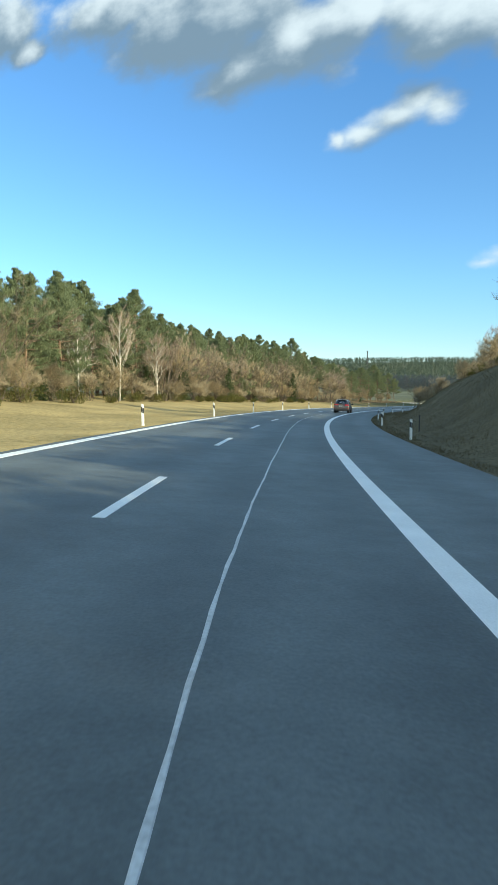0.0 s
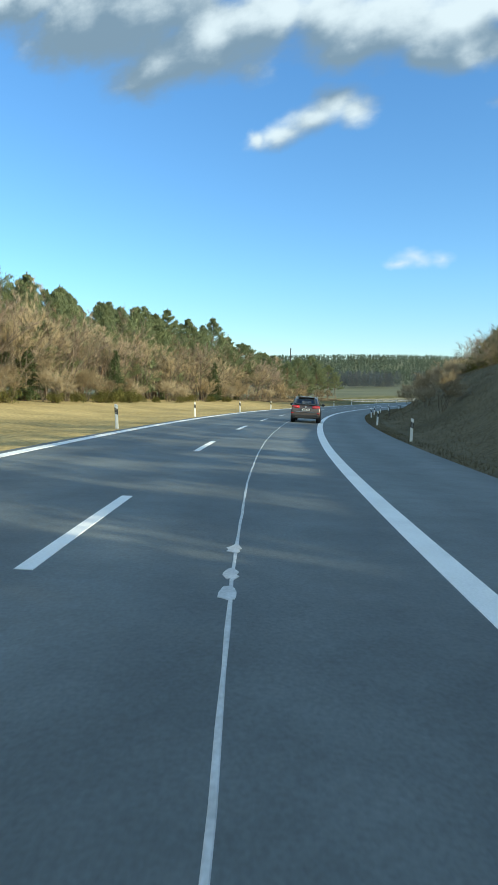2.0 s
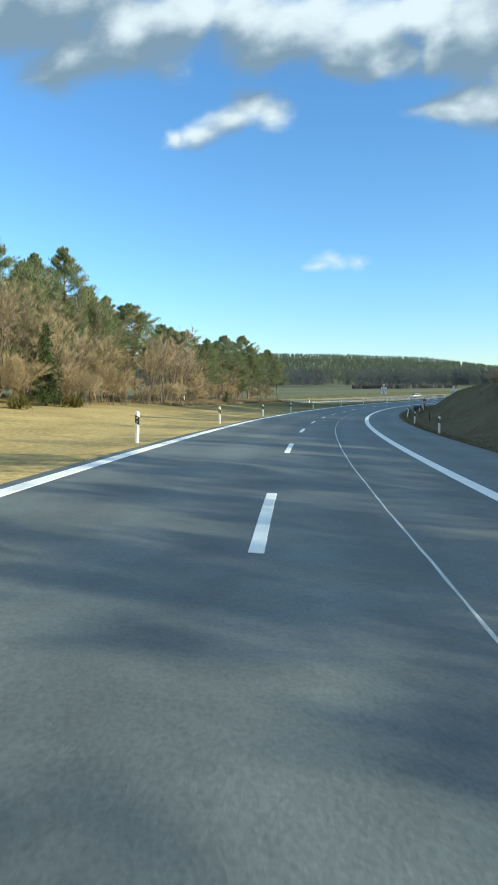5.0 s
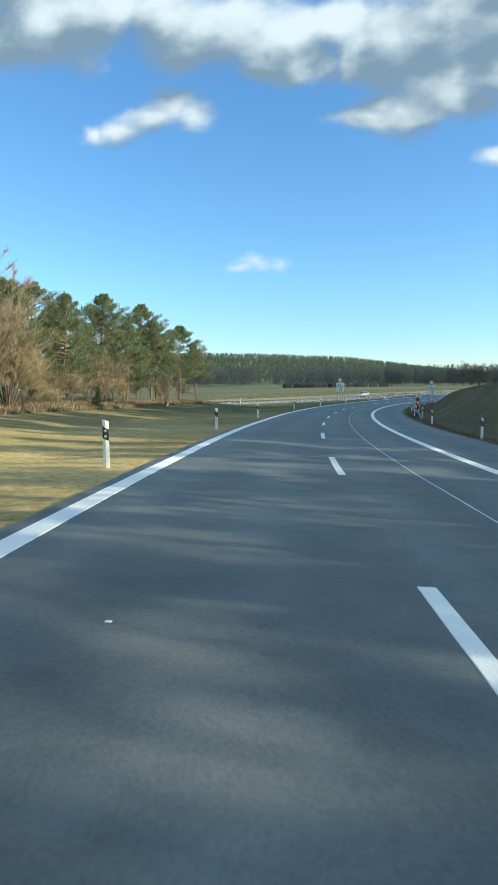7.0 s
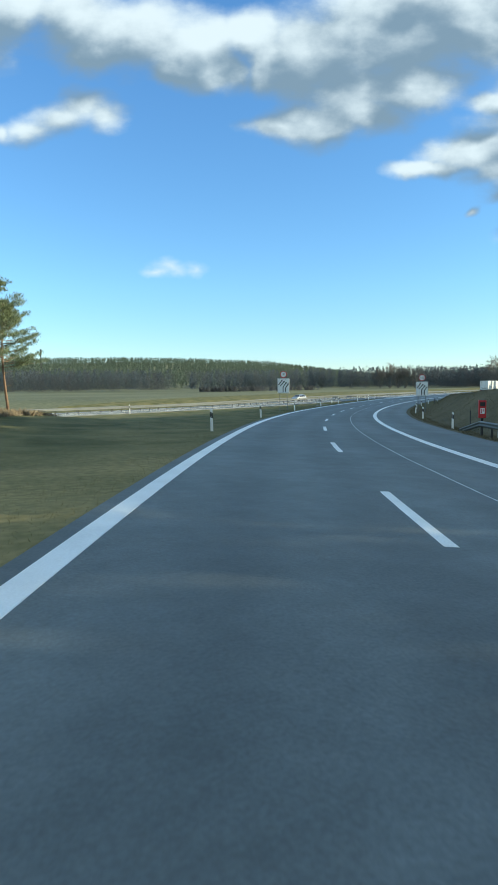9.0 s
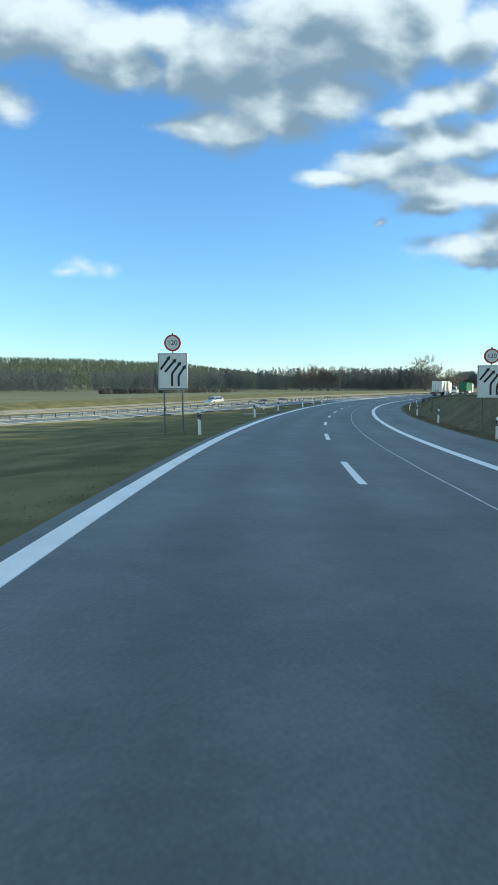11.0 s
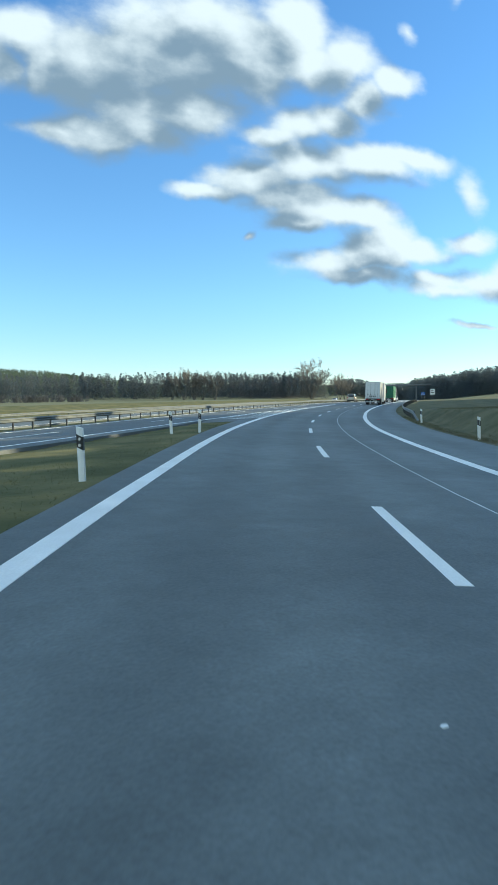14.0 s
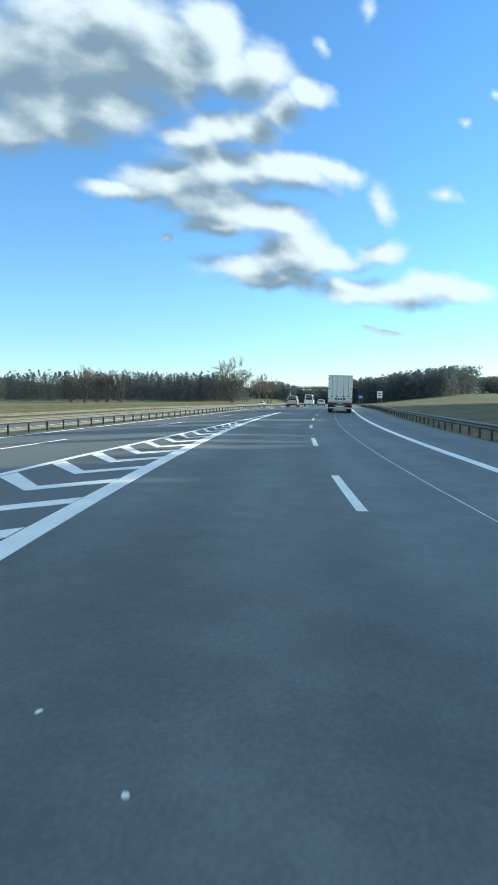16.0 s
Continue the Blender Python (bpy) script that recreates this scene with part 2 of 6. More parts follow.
ASPHALT = mat("asphalt", (0.113, 0.130, 0.133), 0.64, scale=0.3, var=0.36, fine=34, bump=0.22)
ASPHALT_MAIN = mat("asphalt_main", (0.108, 0.119, 0.123), 0.68, scale=0.3, var=0.26, fine=90, bump=0.3)
PAINT = mat("road_paint", (0.80, 0.81, 0.80), 0.6, scale=1.5, var=0.15, fine=50, bump=0.15)
SEAM = mat("seam_filler", (0.52, 0.53, 0.53), 0.55, scale=3, var=0.35, fine=30, bump=0.2)
GRASS = mat("winter_grass", (0.22, 0.19, 0.085), 0.95, scale=0.16, var=0.3, fine=5, bump=0.8, second=(0.47, 0.365, 0.17), spec=0.1)
FIELD = mat("field_grass", (0.088, 0.10, 0.06), 0.95, scale=0.01, var=0.3, fine=1.2, bump=0.5, second=(0.16, 0.163, 0.105), spec=0.1)



def wheel_tracks(m):
    """Darker, smoother bands where the wheels run, from the stored distance to the lane line."""
    n, l = m.node_tree.nodes, m.node_tree.links
    bsdf = n["Principled BSDF"]
    at = n.new("ShaderNodeAttribute")
    at.attribute_name = "across"
    wave = n.new("ShaderNodeMath")
    wave.operation = "SINE"
    mul = n.new("ShaderNodeMath")
    mul.operation = "MULTIPLY"
    mul.inputs[1].default_value = 6.2832 / 1.85
    l.new(at.outputs["Fac"], mul.inputs[0])
    l.new(mul.outputs[0], wave.inputs[0])
    nz = n.new("ShaderNodeTexNoise")
    nz.inputs["Scale"].default_value, nz.inputs["Detail"].default_value = 0.09, 5
    co = n.new("ShaderNodeTexCoord")
    l.new(co.outputs["Object"], nz.inputs["Vector"])
    mix1 = n.new("ShaderNodeMath")
    mix1.operation = "MULTIPLY_ADD"
    mix1.inputs[1].default_value = 0.16
    l.new(wave.outputs[0], mix1.inputs[0])
    l.new(nz.outputs["Fac"], mix1.inputs[2])
    mr = n.new("ShaderNodeMapRange")
    mr.inputs["From Min"].default_value, mr.inputs["From Max"].default_value = 0.3, 0.75
    mr.inputs["To Min"].default_value, mr.inputs["To Max"].default_value = 0.82, 1.12
    l.new(mix1.outputs[0], mr.inputs["Value"])
    blot = n.new("ShaderNodeTexNoise")
    blot.inputs["Scale"].default_value, blot.inputs["Detail"].default_value, blot.inputs["Roughness"].default_value = 1.7, 9, 0.72
    l.new(co.outputs["Object"], blot.inputs["Vector"])
    mottle = n.new("ShaderNodeMapRange")
    mottle.inputs["From Min"].default_value, mottle.inputs["From Max"].default_value = 0.3, 0.7
    mottle.inputs["To Min"].default_value, mottle.inputs["To Max"].default_value = 0.78, 1.2
    l.new(blot.outputs["Fac"], mottle.inputs["Value"])
    both = n.new("ShaderNodeMath")
    both.operation = "MULTIPLY"
    l.new(mr.outputs[0], both.inputs[0])
    l.new(mottle.outputs[0], both.inputs[1])
    old = bsdf.inputs["Base Color"].links[0].from_socket
    tone = n.new("ShaderNodeMix")
    tone.data_type, tone.blend_type = "RGBA", "MULTIPLY"
    tone.inputs["Factor"].default_value = 1.0
    l.new(old, tone.inputs["A"])
    l.new(both.outputs[0], tone.inputs["B"])
    l.new(tone.outputs["Result"], bsdf.inputs["Base Color"])


wheel_tracks(ASPHALT)


def greener(m, y0, y1, base, second):
    """Straw in one stretch, dull green in the next: blends by place along the road, with a ragged border."""
    n, l = m.node_tree.nodes, m.node_tree.links
    bsdf = n["Principled BSDF"]
    co = n.new("ShaderNodeTexCoord")
    sep = n.new("ShaderNodeSeparateXYZ")
    l.new(co.outputs["Object"], sep.inputs[0])
    nz = n.new("ShaderNodeTexNoise")
    nz.inputs["Scale"].default_value, nz.inputs["Detail"].default_value = 0.07, 6
    l.new(co.outputs["Object"], nz.inputs["Vector"])
    add = n.new("ShaderNodeMath")
    add.operation = "MULTIPLY_ADD"
    add.inputs[1].default_value = 90.0
    l.new(nz.outputs["Fac"], add.inputs[0])
    l.new(sep.outputs["Y"], add.inputs[2])
    mr = n.new("ShaderNodeMapRange")
    mr.inputs["From Min"].default_value, mr.inputs["From Max"].default_value = y0 + 45, y1 + 45
    l.new(add.outputs[0], mr.inputs["Value"])
    patch_noise = n.new("ShaderNodeTexNoise")
    patch_noise.inputs["Scale"].default_value, patch_noise.inputs["Detail"].default_value = 0.5, 6
    l.new(co.outputs["Object"], patch_noise.inputs["Vector"])
    green = n.new("ShaderNodeMix")
    green.data_type = "RGBA"
    green.inputs["A"].default_value, green.inputs["B"].default_value = (*base, 1), (*second, 1)
    pm = n.new("ShaderNodeMapRange")
    pm.inputs["From Min"].default_value, pm.inputs["From Max"].default_value = 0.35, 0.65
    l.new(patch_noise.outputs["Fac"], pm.inputs["Value"])
    l.new(pm.outputs[0], green.inputs["Factor"])
    old = bsdf.inputs["Base Color"].links[0].from_socket
    mix = n.new("ShaderNodeMix")
    mix.data_type = "RGBA"
    l.new(mr.outputs[0], mix.inputs["Factor"])
    l.new(old, mix.inputs["A"])
    l.new(green.outputs["Result"], mix.inputs["B"])
    l.new(mix.outputs["Result"], bsdf.inputs["Base Color"])


greener(GRASS, 156, 198, (0.085, 0.09, 0.04), (0.17, 0.155, 0.075))

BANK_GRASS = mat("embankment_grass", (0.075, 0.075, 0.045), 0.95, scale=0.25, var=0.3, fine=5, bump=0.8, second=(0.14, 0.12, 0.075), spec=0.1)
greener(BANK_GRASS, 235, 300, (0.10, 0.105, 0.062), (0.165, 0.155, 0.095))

# ---- the road's line in plan and height ----
KAPPA = [1.0035, 1.7342, 2.4647, 3.1826, 2.8022, 2.4034, 2.2782, 2.6239, 2.3, 3.1445, 3.5615, 2.7958, 1.8879, 2.884, 3.656, 2.5556, 1.4512, 0.3467, 0.0]
HEIGHT = [0.0, -0.376, -0.762, -1.141, -1.496, -1.881, -2.318, -2.704, -2.99, -3.138, -3.205, -3.204, -3.107, -2.907, -2.59, -2.204, -1.825, -1.451, -1.081]
KNOT = [-20 + 25 * i for i in range(19)]
RS = np.arange(-200, 1400, 0.5)
_k = np.interp(RS, KNOT + [1400], [k / 1000 for k in KAPPA] + [0.0])
_k[RS < -20] = 0.001
RTH = np.concatenate([[0], np.cumsum((_k[1:] + _k[:-1]) * 0.25)])
RTH -= np.interp(0, RS, RTH)
RX = np.concatenate([[0], np.cumsum((np.sin(RTH[1:]) + np.sin(RTH[:-1])) * 0.25)])
RY = np.concatenate([[0], np.cumsum((np.cos(RTH[1:]) + np.cos(RTH[:-1])) * 0.25)])
RX -= np.interp(0, RS, RX)
RY -= np.interp(0, RS, RY)
RZ = np.interp(RS, [-200] + KNOT + [500, 650, 800, 1400], [2.5] + HEIGHT + [-0.5, 0.6, 1.5, 3.0])
BANKING = np.interp(RS, [-200, 320, 390, 450], [0.0371, 0.0371, 0.031, 0.031])


def road(s, lat, up=0.0):
    """The point at s metres along the lane line, lat metres to its right, up metres over the banked road plane."""
    th = np.interp(s, RS, RTH)
    return Vector((np.interp(s, RS, RX) + lat * math.cos(th), np.interp(s, RS, RY) - lat * math.sin(th),
                   np.interp(s, RS, RZ) - np.interp(s, RS, BANKING) * lat + up))


def bearing(s):
    return math.degrees(np.interp(s, RS, RTH))


# the motorway that the ramp joins: straight, along AX, at N metres to the left of the origin's line
MAZ = RTH[-1]
AX, NX = Vector((math.sin(MAZ), math.cos(MAZ))), Vector((-math.cos(MAZ), math.sin(MAZ)))
U_TIE, N_TIE = [np.interp(400, RS, RX) * q.x + np.interp(400, RS, RY) * q.y for q in (AX, NX)]
N_NEAR = N_TIE + 3.92                 # near edge line of the motorway


def mz(u, n):
    """Height of the motorway's plane, which falls gently to the far side."""
    s = np.asarray(u) - U_TIE + 400
    rise = np.interp(s, [215, 285, 325, 350, 400], [-0.5, -0.25, 0.08, 0.2, 0.12])
    return np.interp(np.maximum(s, 215), RS, RZ) + rise - 0.02 * (np.asarray(n) - N_NEAR)


def main_road(u, n, up=0.0):
    return Vector((AX.x * u + NX.x * n, AX.y * u + NX.y * n, float(mz(u, n)) + up))


def near_road(x, y):
    """Station and offset of points on the ramp's line."""
    x, y = np.asarray(x, float), np.asarray(y, float)
    step = 8
    best = np.full(x.shape, 1e18)
    at = np.zeros(x.shape, int)
    for i in range(0, len(RS), step):
        d = (x - RX[i]) ** 2 + (y - RY[i]) ** 2
        m = d < best
        best[m], at[m] = d[m], i
    th = RTH[at]
    dx, dy = x - RX[at], y - RY[at]
    return RS[at] + dx * np.sin(th) + dy * np.cos(th), dx * np.cos(th) - dy * np.sin(th)


def region(x, y):
    """The lie of the land away from the roads."""
    d = x * math.sin(radians(35)) + y * math.cos(radians(35))
    z = np.interp(d, [-400, 0, 100, 250, 350, 450, 600, 800, 1500], [3, 1.2, 0, -2.0, -2.0, -0.6, 1.8, 4.5, 12.0])
    bearing_deg = np.degrees(np.arctan2(x, y))
    far_off = np.hypot(x, y)
    z = z + np.interp(bearing_deg, [41, 46, 70, 90], [0, 1, 1, 0]) * np.interp(d, [420, 700, 1200], [0, 4.8, 6])
    crest = np.interp(bearing_deg, [-40, -12, 2, 8, 14, 20, 26, 31, 36, 45, 60, 75], [50, 72, 86, 93, 96, 92, 82, 58, 36, 24, 20, 18])
    z = z + np.clip((far_off - 1000) / 1000, 0, 1) ** 1.2 * np.maximum(crest - 12, 0) * (bearing_deg > -60) * (bearing_deg < 80)
    return z


def bank_height(s):
    return np.interp(s, [-200, 55, 72, 90, 130, 180, 215, 250, 300, 330, 360, 420], [5.9, 5.9, 5.0, 5.0, 4.7, 3.6, 3.0, 2.2, 1.7, 1.2, 0.5, 0.4])


def ground_at(s, lat, x, y):
    """Height of the bare ground; s, lat: station and offset from the ramp; x, y: place."""
    base = np.interp(s, RS, RZ)
    e = np.interp(s, RS, BANKING)
    # left verge: a shallow dip, then gently up to the wood
    left = base + np.interp(-lat, [0, 4.1, 4.2, 7.5, 12, 20, 30, 45], [0, 4.1 * 0.037 - 0.12, 4.1 * 0.037 - 0.06, 0.05, 0.2, 0.85, 1.3, 1.6])
    hb = bank_height(s)
    t = np.clip((lat - 8.6) / (1.9 * hb + 0.3), 0, 1)
    rise = hb * (t * t * (3 - 2 * t)) + np.clip(lat - 8.6 - 1.9 * hb, 0, 30) * 0.02
    right = base - e * 7.0 - 0.06 - np.interp(lat, [7.0, 7.8, 8.6, 9.5], [0, 0.1, 0.22, 0.1]) + rise
    z = np.where(lat < 0, left, right)
    z = np.where((lat > -4.1) & (lat < 6.55), base - e * lat - 0.25, z)
    far = region(x, y)
    far = np.where(lat > 0, np.maximum(far, z - 1.0), far)
    w = np.clip((np.abs(lat) - 26) / 60, 0, 1)
    z = z * (1 - w) + far * w
    # the motorway's own corridor
    u, n = x * AX.x + y * AX.y, x * NX.x + y * NX.y
    zm = mz(u, np.clip(n, N_NEAR - 4, N_NEAR + 30)) - 0.12
    # past the pine stand the meadow lies level between ramp and motorway
    level = mz(u, N_NEAR) - 0.1 + 0.012 * np.maximum(N_NEAR - n, 0)
    past = np.clip((s - 219) / 8, 0, 1) * np.clip((-lat - 6) / 4, 0, 1) * (n < N_NEAR + 40)
    z = z * (1 - past) + np.minimum(z, level) * past
    gate = np.clip((n - (N_NEAR - 5.5)) / 4.0, 0, 1) * np.clip((N_NEAR + 60 - n) / 30, 0, 1)
    gate = np.where(lat > -4.2, 0, gate)
    return z * (1 - gate) + zm * gate


# ---- mesh helpers ----
def link(name, bm, material, parent=None, label="", smooth=False):
    me = bpy.data.meshes.new(name)
    bm.to_mesh(me)
    bm.free()
    for m in (material if isinstance(material, (list, tuple)) else [material]):
        me.materials.append(m)
    if smooth:
        me.polygons.foreach_set("use_smooth", [True] * len(me.polygons))
    ob = new(name, me)
    if parent:
        ob.parent = parent
    if label:
        ob["label"] = label
    return ob


def part(name, bm, material, parent, label="", smooth=False):
    return link(name, bm, material, parent, label, smooth)


def data_mesh(name, verts, faces, material, smooth=False):
    me = bpy.data.meshes.new(name)
    me.from_pydata([tuple(v) for v in verts], [], faces)
    for m in (material if isinstance(material, (list, tuple)) else [material]):
        me.materials.append(m)
    if smooth:
        me.polygons.foreach_set("use_smooth", [True] * len(me.polygons))
    return me


def ribbon(name, place, stations, a, b, thick, material, skirt=True):
    """A slab along a road between offsets a and b (numbers or functions of the station), thick metres high."""
    verts, faces = [], []
    for s in stations:
        l0, l1 = (a(s) if callable(a) else a), (b(s) if callable(b) else b)
        verts += [place(s, l0, thick - 0.3), place(s, l0, thick), place(s, l1, thick), place(s, l1, thick - 0.3)]
    for i in range(len(stations) - 1):
        for j in range(3):
            p = 4 * i + j
            faces.append((p, p + 1, p + 5, p + 4))
    faces += [(3, 2, 1, 0), tuple(4 * (len(stations) - 1) + j for j in range(4))]
    me = data_mesh(name, verts, faces, material)
    return new(name, me)


def mark(name, place, stations, a, b, material, parent, up=0.006):
    """Painted line: a thin film with rounded-off thickness."""
    verts, faces = [], []
    for s in stations:
        l0, l1 = (a(s) if callable(a) else a), (b(s) if callable(b) else b)
        verts += [place(s, l0, 0.0), place(s, l0 + 0.006 * (1 if l1 > l0 else -1), up), place(s, l1 - 0.006 * (1 if l1 > l0 else -1), up), place(s, l1, 0.0)]
    for i in range(len(stations) - 1):
        for j in range(3):
            p = 4 * i + j
            faces.append((p, p + 1, p + 5, p + 4))
    faces += [(3, 2, 1, 0), tuple(4 * (len(stations) - 1) + j for j in range(4))]
    ob = new(name, data_mesh(name, verts, faces, material))
    ob.parent = parent
    return ob


def box(bm, x0, x1, y0, y1, z0, z1, bevel=0.0, m=None):
    r = bmesh.ops.create_cube(bm, size=1.0)
    vs = r["verts"]
    for v in vs:
        v.co = Vector(((x0 + x1) / 2 + v.co.x * (x1 - x0), (y0 + y1) / 2 + v.co.y * (y1 - y0), (z0 + z1) / 2 + v.co.z * (z1 - z0)))
    if bevel:
        es = list({e for v in vs for e in v.link_edges})
        r = bmesh.ops.bevel(bm, geom=es, offset=bevel, segments=2, affect="EDGES", profile=0.5)
        vs = list({v for f in r["faces"] for v in f.verts} | {v for v in vs if v.is_valid})
    if m is not None:
        bmesh.ops.transform(bm, matrix=m, verts=vs)
    return vs


def tube(bm, pts, radii, sides=6):
    """A tapered tube through points."""
    rings = []
    for i, p in enumerate(pts):
        d = (pts[min(i + 1, len(pts) - 1)] - pts[max(i - 1, 0)]).normalized()
        a = d.orthogonal().normalized()
        b = d.cross(a)
        r = radii[i]
        rings.append([bm.verts.new(p + a * r * math.cos(6.2832 * k / sides) + b * r * math.sin(6.2832 * k / sides)) for k in range(sides)])
    for r0, r1 in zip(rings, rings[1:]):
        for k in range(sides):
            bm.faces.new((r0[k], r0[(k + 1) % sides], r1[(k + 1) % sides], r1[k]))
    bm.faces.new(rings[0][::-1])
    bm.faces.new(rings[-1])


def structure(ob, label, category):
    return tagged(ob, label, category, kind="structure")


# ---- ground ----
def grid_mesh(name, xs, ys, height, material, skip=None):
    X, Y = np.meshgrid(xs, ys)
    Zg = height(X, Y)
    nx = len(xs)
    verts = np.stack([X.ravel(), Y.ravel(), Zg.ravel()], 1)
    faces = []
    for j in range(len(ys) - 1):
        for i in range(nx - 1):
            p = j * nx + i
            faces.append((p, p + 1, p + nx + 1, p + nx))
    return data_mesh(name, verts, faces, material, True)


def spread(lo, a, b, hi, step, grow=1.25):
    mid = list(np.arange(a, b + 0.01, step))
    up, d = [mid[-1]], step
    while up[-1] < hi:
        d *= grow
        up.append(up[-1] + d)
    dn, d = [mid[0]], step
    while dn[-1] > lo:
        d *= grow
        dn.append(dn[-1] - d)
    return np.array(dn[:0:-1] + mid + up[1:])


def outer(X, Y):
    s, lat = near_road(X, Y)
    z = ground_at(s, lat, X, Y)
    inside = (np.abs(lat) < 56) & (s > -95) & (s < 640)
    z = np.where(inside, z - 1.6 * np.clip((56 - np.abs(lat)) / 8, 0, 1), z)
    return z - 0.05


ground = new("ground", grid_mesh("ground", spread(-4000, -260, 900, 4000, 9), spread(-3000, -120, 900, 4000, 9), outer, FIELD))
structure(ground, "dull green meadows and fields round the motorway", "ground")


def verge(name, lats, s0, s1, ds, material):
    ss = np.arange(s0, s1 + 0.01, ds)
    S, La = np.meshgrid(ss, lats, indexing="ij")
    th = np.interp(S, RS, RTH)
    X = np.interp(S, RS, RX) + La * np.cos(th)
    Y = np.interp(S, RS, RY) - La * np.sin(th)
    Zg = ground_at(S, La, X, Y)
    rough = np.array([noise.noise((x * 0.5, y * 0.5, 3.1)) for x, y in zip(X.ravel(), Y.ravel())]).reshape(X.shape)
    Zg = Zg + rough * 0.1 * np.clip((np.abs(La) - 4.3) / 2, 0, 1)
    nl = len(lats)
    faces = []
    for i in range(len(ss) - 1):
        for j in range(nl - 1):
            p = i * nl + j
            faces.append((p, p + 1, p + nl + 1, p + nl))
    return new(name, data_mesh(name, np.stack([X.ravel(), Y.ravel(), Zg.ravel()], 1), faces, material, True))


verge_left = structure(verge("verge_left", np.concatenate([np.arange(-60, -16, 2.2), np.arange(-15.8, -4.6, 0.8), [-4.3, -4.12, -3.9, -1]]), -100, 644, 1.5, GRASS),
                       "mown winter grass verge, straw-yellow in the sun", "grass verge")
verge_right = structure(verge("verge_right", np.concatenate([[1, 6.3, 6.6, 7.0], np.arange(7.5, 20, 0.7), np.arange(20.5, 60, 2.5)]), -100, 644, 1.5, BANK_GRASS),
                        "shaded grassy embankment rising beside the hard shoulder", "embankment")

# ---- carriageways and lines ----
ST = list(np.arange(-100, 700, 2.0))


def ramp_left(s):
    """Left edge of the ramp's pavement, which meets the motorway at the gore."""
    return float(np.interp(s, [-100, 240, 300, 320, 333, 336, 400, 404, 700], [-4.15, -4.2, -4.5, -4.72, -4.8, -3.9, -3.9, -3.8, -3.8]))


def ramp_right(s):
    """Right edge of the hard shoulder."""
    return float(np.interp(s, [-100, 120, 185, 325, 350, 700], [6.98, 6.98, 6.62, 6.6, 6.92, 6.92]))


def line_right(s):
    return float(np.interp(s, [-100, 58, 72, 130, 190, 325, 352, 700], [3.57, 3.57, 3.63, 3.63, 3.42, 3.42, 3.68, 3.68]))


def carriageway(name, stations, a, b, material, cols=22):
    """The ramp's slab, with the distance to the lane line stored on its points."""
    verts, faces, across = [], [], []
    for s in stations:
        l0, l1 = a(s), b(s)
        lats = [l0] + [l0 + (l1 - l0) * i / cols for i in range(cols + 1)] + [l1]
        for i, lat in enumerate(lats):
            verts.append(road(s, lat, -0.3 if i in (0, cols + 2) else 0.0))
            across.append(lat)
    w = cols + 3
    for i in range(len(stations) - 1):
        for j in range(w - 1):
            p = w * i + j
            faces.append((p, p + 1, p + w + 1, p + w))
    me = data_mesh(name, verts, faces, material)
    me.attributes.new("across", "FLOAT", "POINT").data.foreach_set("value", across)
    return new(name, me)


ramp = structure(carriageway("road", ST, ramp_left, ramp_right, ASPHALT), "grey asphalt ramp with two lanes and a hard shoulder", "road")
ML = list(np.arange(U_TIE - 560, U_TIE + 620, 6.0))
main_carriageway = structure(ribbon("road_main", main_road, ML, lambda u: N_NEAR - float(np.interp(u - U_TIE, [-75, -66], [1.25, 0.1])), N_NEAR + 8.6, -0.004, ASPHALT_MAIN),
                             "grey asphalt motorway carriageway with two lanes", "road")
far_carriageway = structure(ribbon("road_far", main_road, ML, N_NEAR + 12.5, N_NEAR + 22.5, -0.004, ASPHALT_MAIN), "oncoming motorway carriageway beyond the guardrail", "road")


def gore_at(s, k):
    """A point of the gore: k = 0 at the ramp's edge line, 1 at the motorway's edge line."""
    a = road(s, ramp_left(s))
    u = a.x * AX.x + a.y * AX.y
    b = main_road(u, N_NEAR - 0.1)
    return a.lerp(b, k)


gs = list(np.arange(326, 402, 1.5))
verts, faces = [], []
for s in gs:
    for k in (0, 0.34, 0.67, 1.0):
        verts.append(gore_at(s, k) - Vector((0, 0, 0.004 + 0.045 * max(0.0, 335 - s))))
for i in range(len(gs) - 1):
    for j in range(3):
        p = 4 * i + j
        faces.append((p, p + 1, p + 5, p + 4))
gore = structure(new("gore", data_mesh("gore", verts, faces, ASPHALT_MAIN)), "asphalt wedge between ramp and motorway", "road")


def chevron(s):
    """One painted chevron of the gore: a long leg along the ramp side, a short wide leg on the motorway side."""
    bm = bmesh.new()
    def strip(a0, a1, b0, b1):
        vs = [gore_at(*q) + Vector((0, 0, 0.004)) for q in (a0, a1, b1, b0)]
        top = [bm.verts.new(v) for v in vs]
        low = [bm.verts.new(v - Vector((0, 0, 0.008))) for v in vs]
        bm.faces.new(top)
        for i in range(4):
            bm.faces.new((top[i], low[i], low[(i + 1) % 4], top[(i + 1) % 4]))
    strip((s + 1.15, 0.02), (s + 1.65, 0.02), (s, 0.47), (s + 0.5, 0.47))
    strip((s, 0.47), (s + 0.5, 0.47), (s + 1.45, 0.98), (s + 2.1, 0.98))
    return link("chevron", bm, PAINT, gore)


for i in range(17):
    chevron(336.3 + 2.13 * i)



def line_left(s):
    """Outer side of the left edge line."""
    return float(np.interp(s, [-100, 120, 150, 180, 200, 225, 250, 290, 305, 340], [-3.93, -3.93, -3.99, -3.99, -3.93, -3.95, -4.0, -4.0, -3.94, -3.93]))


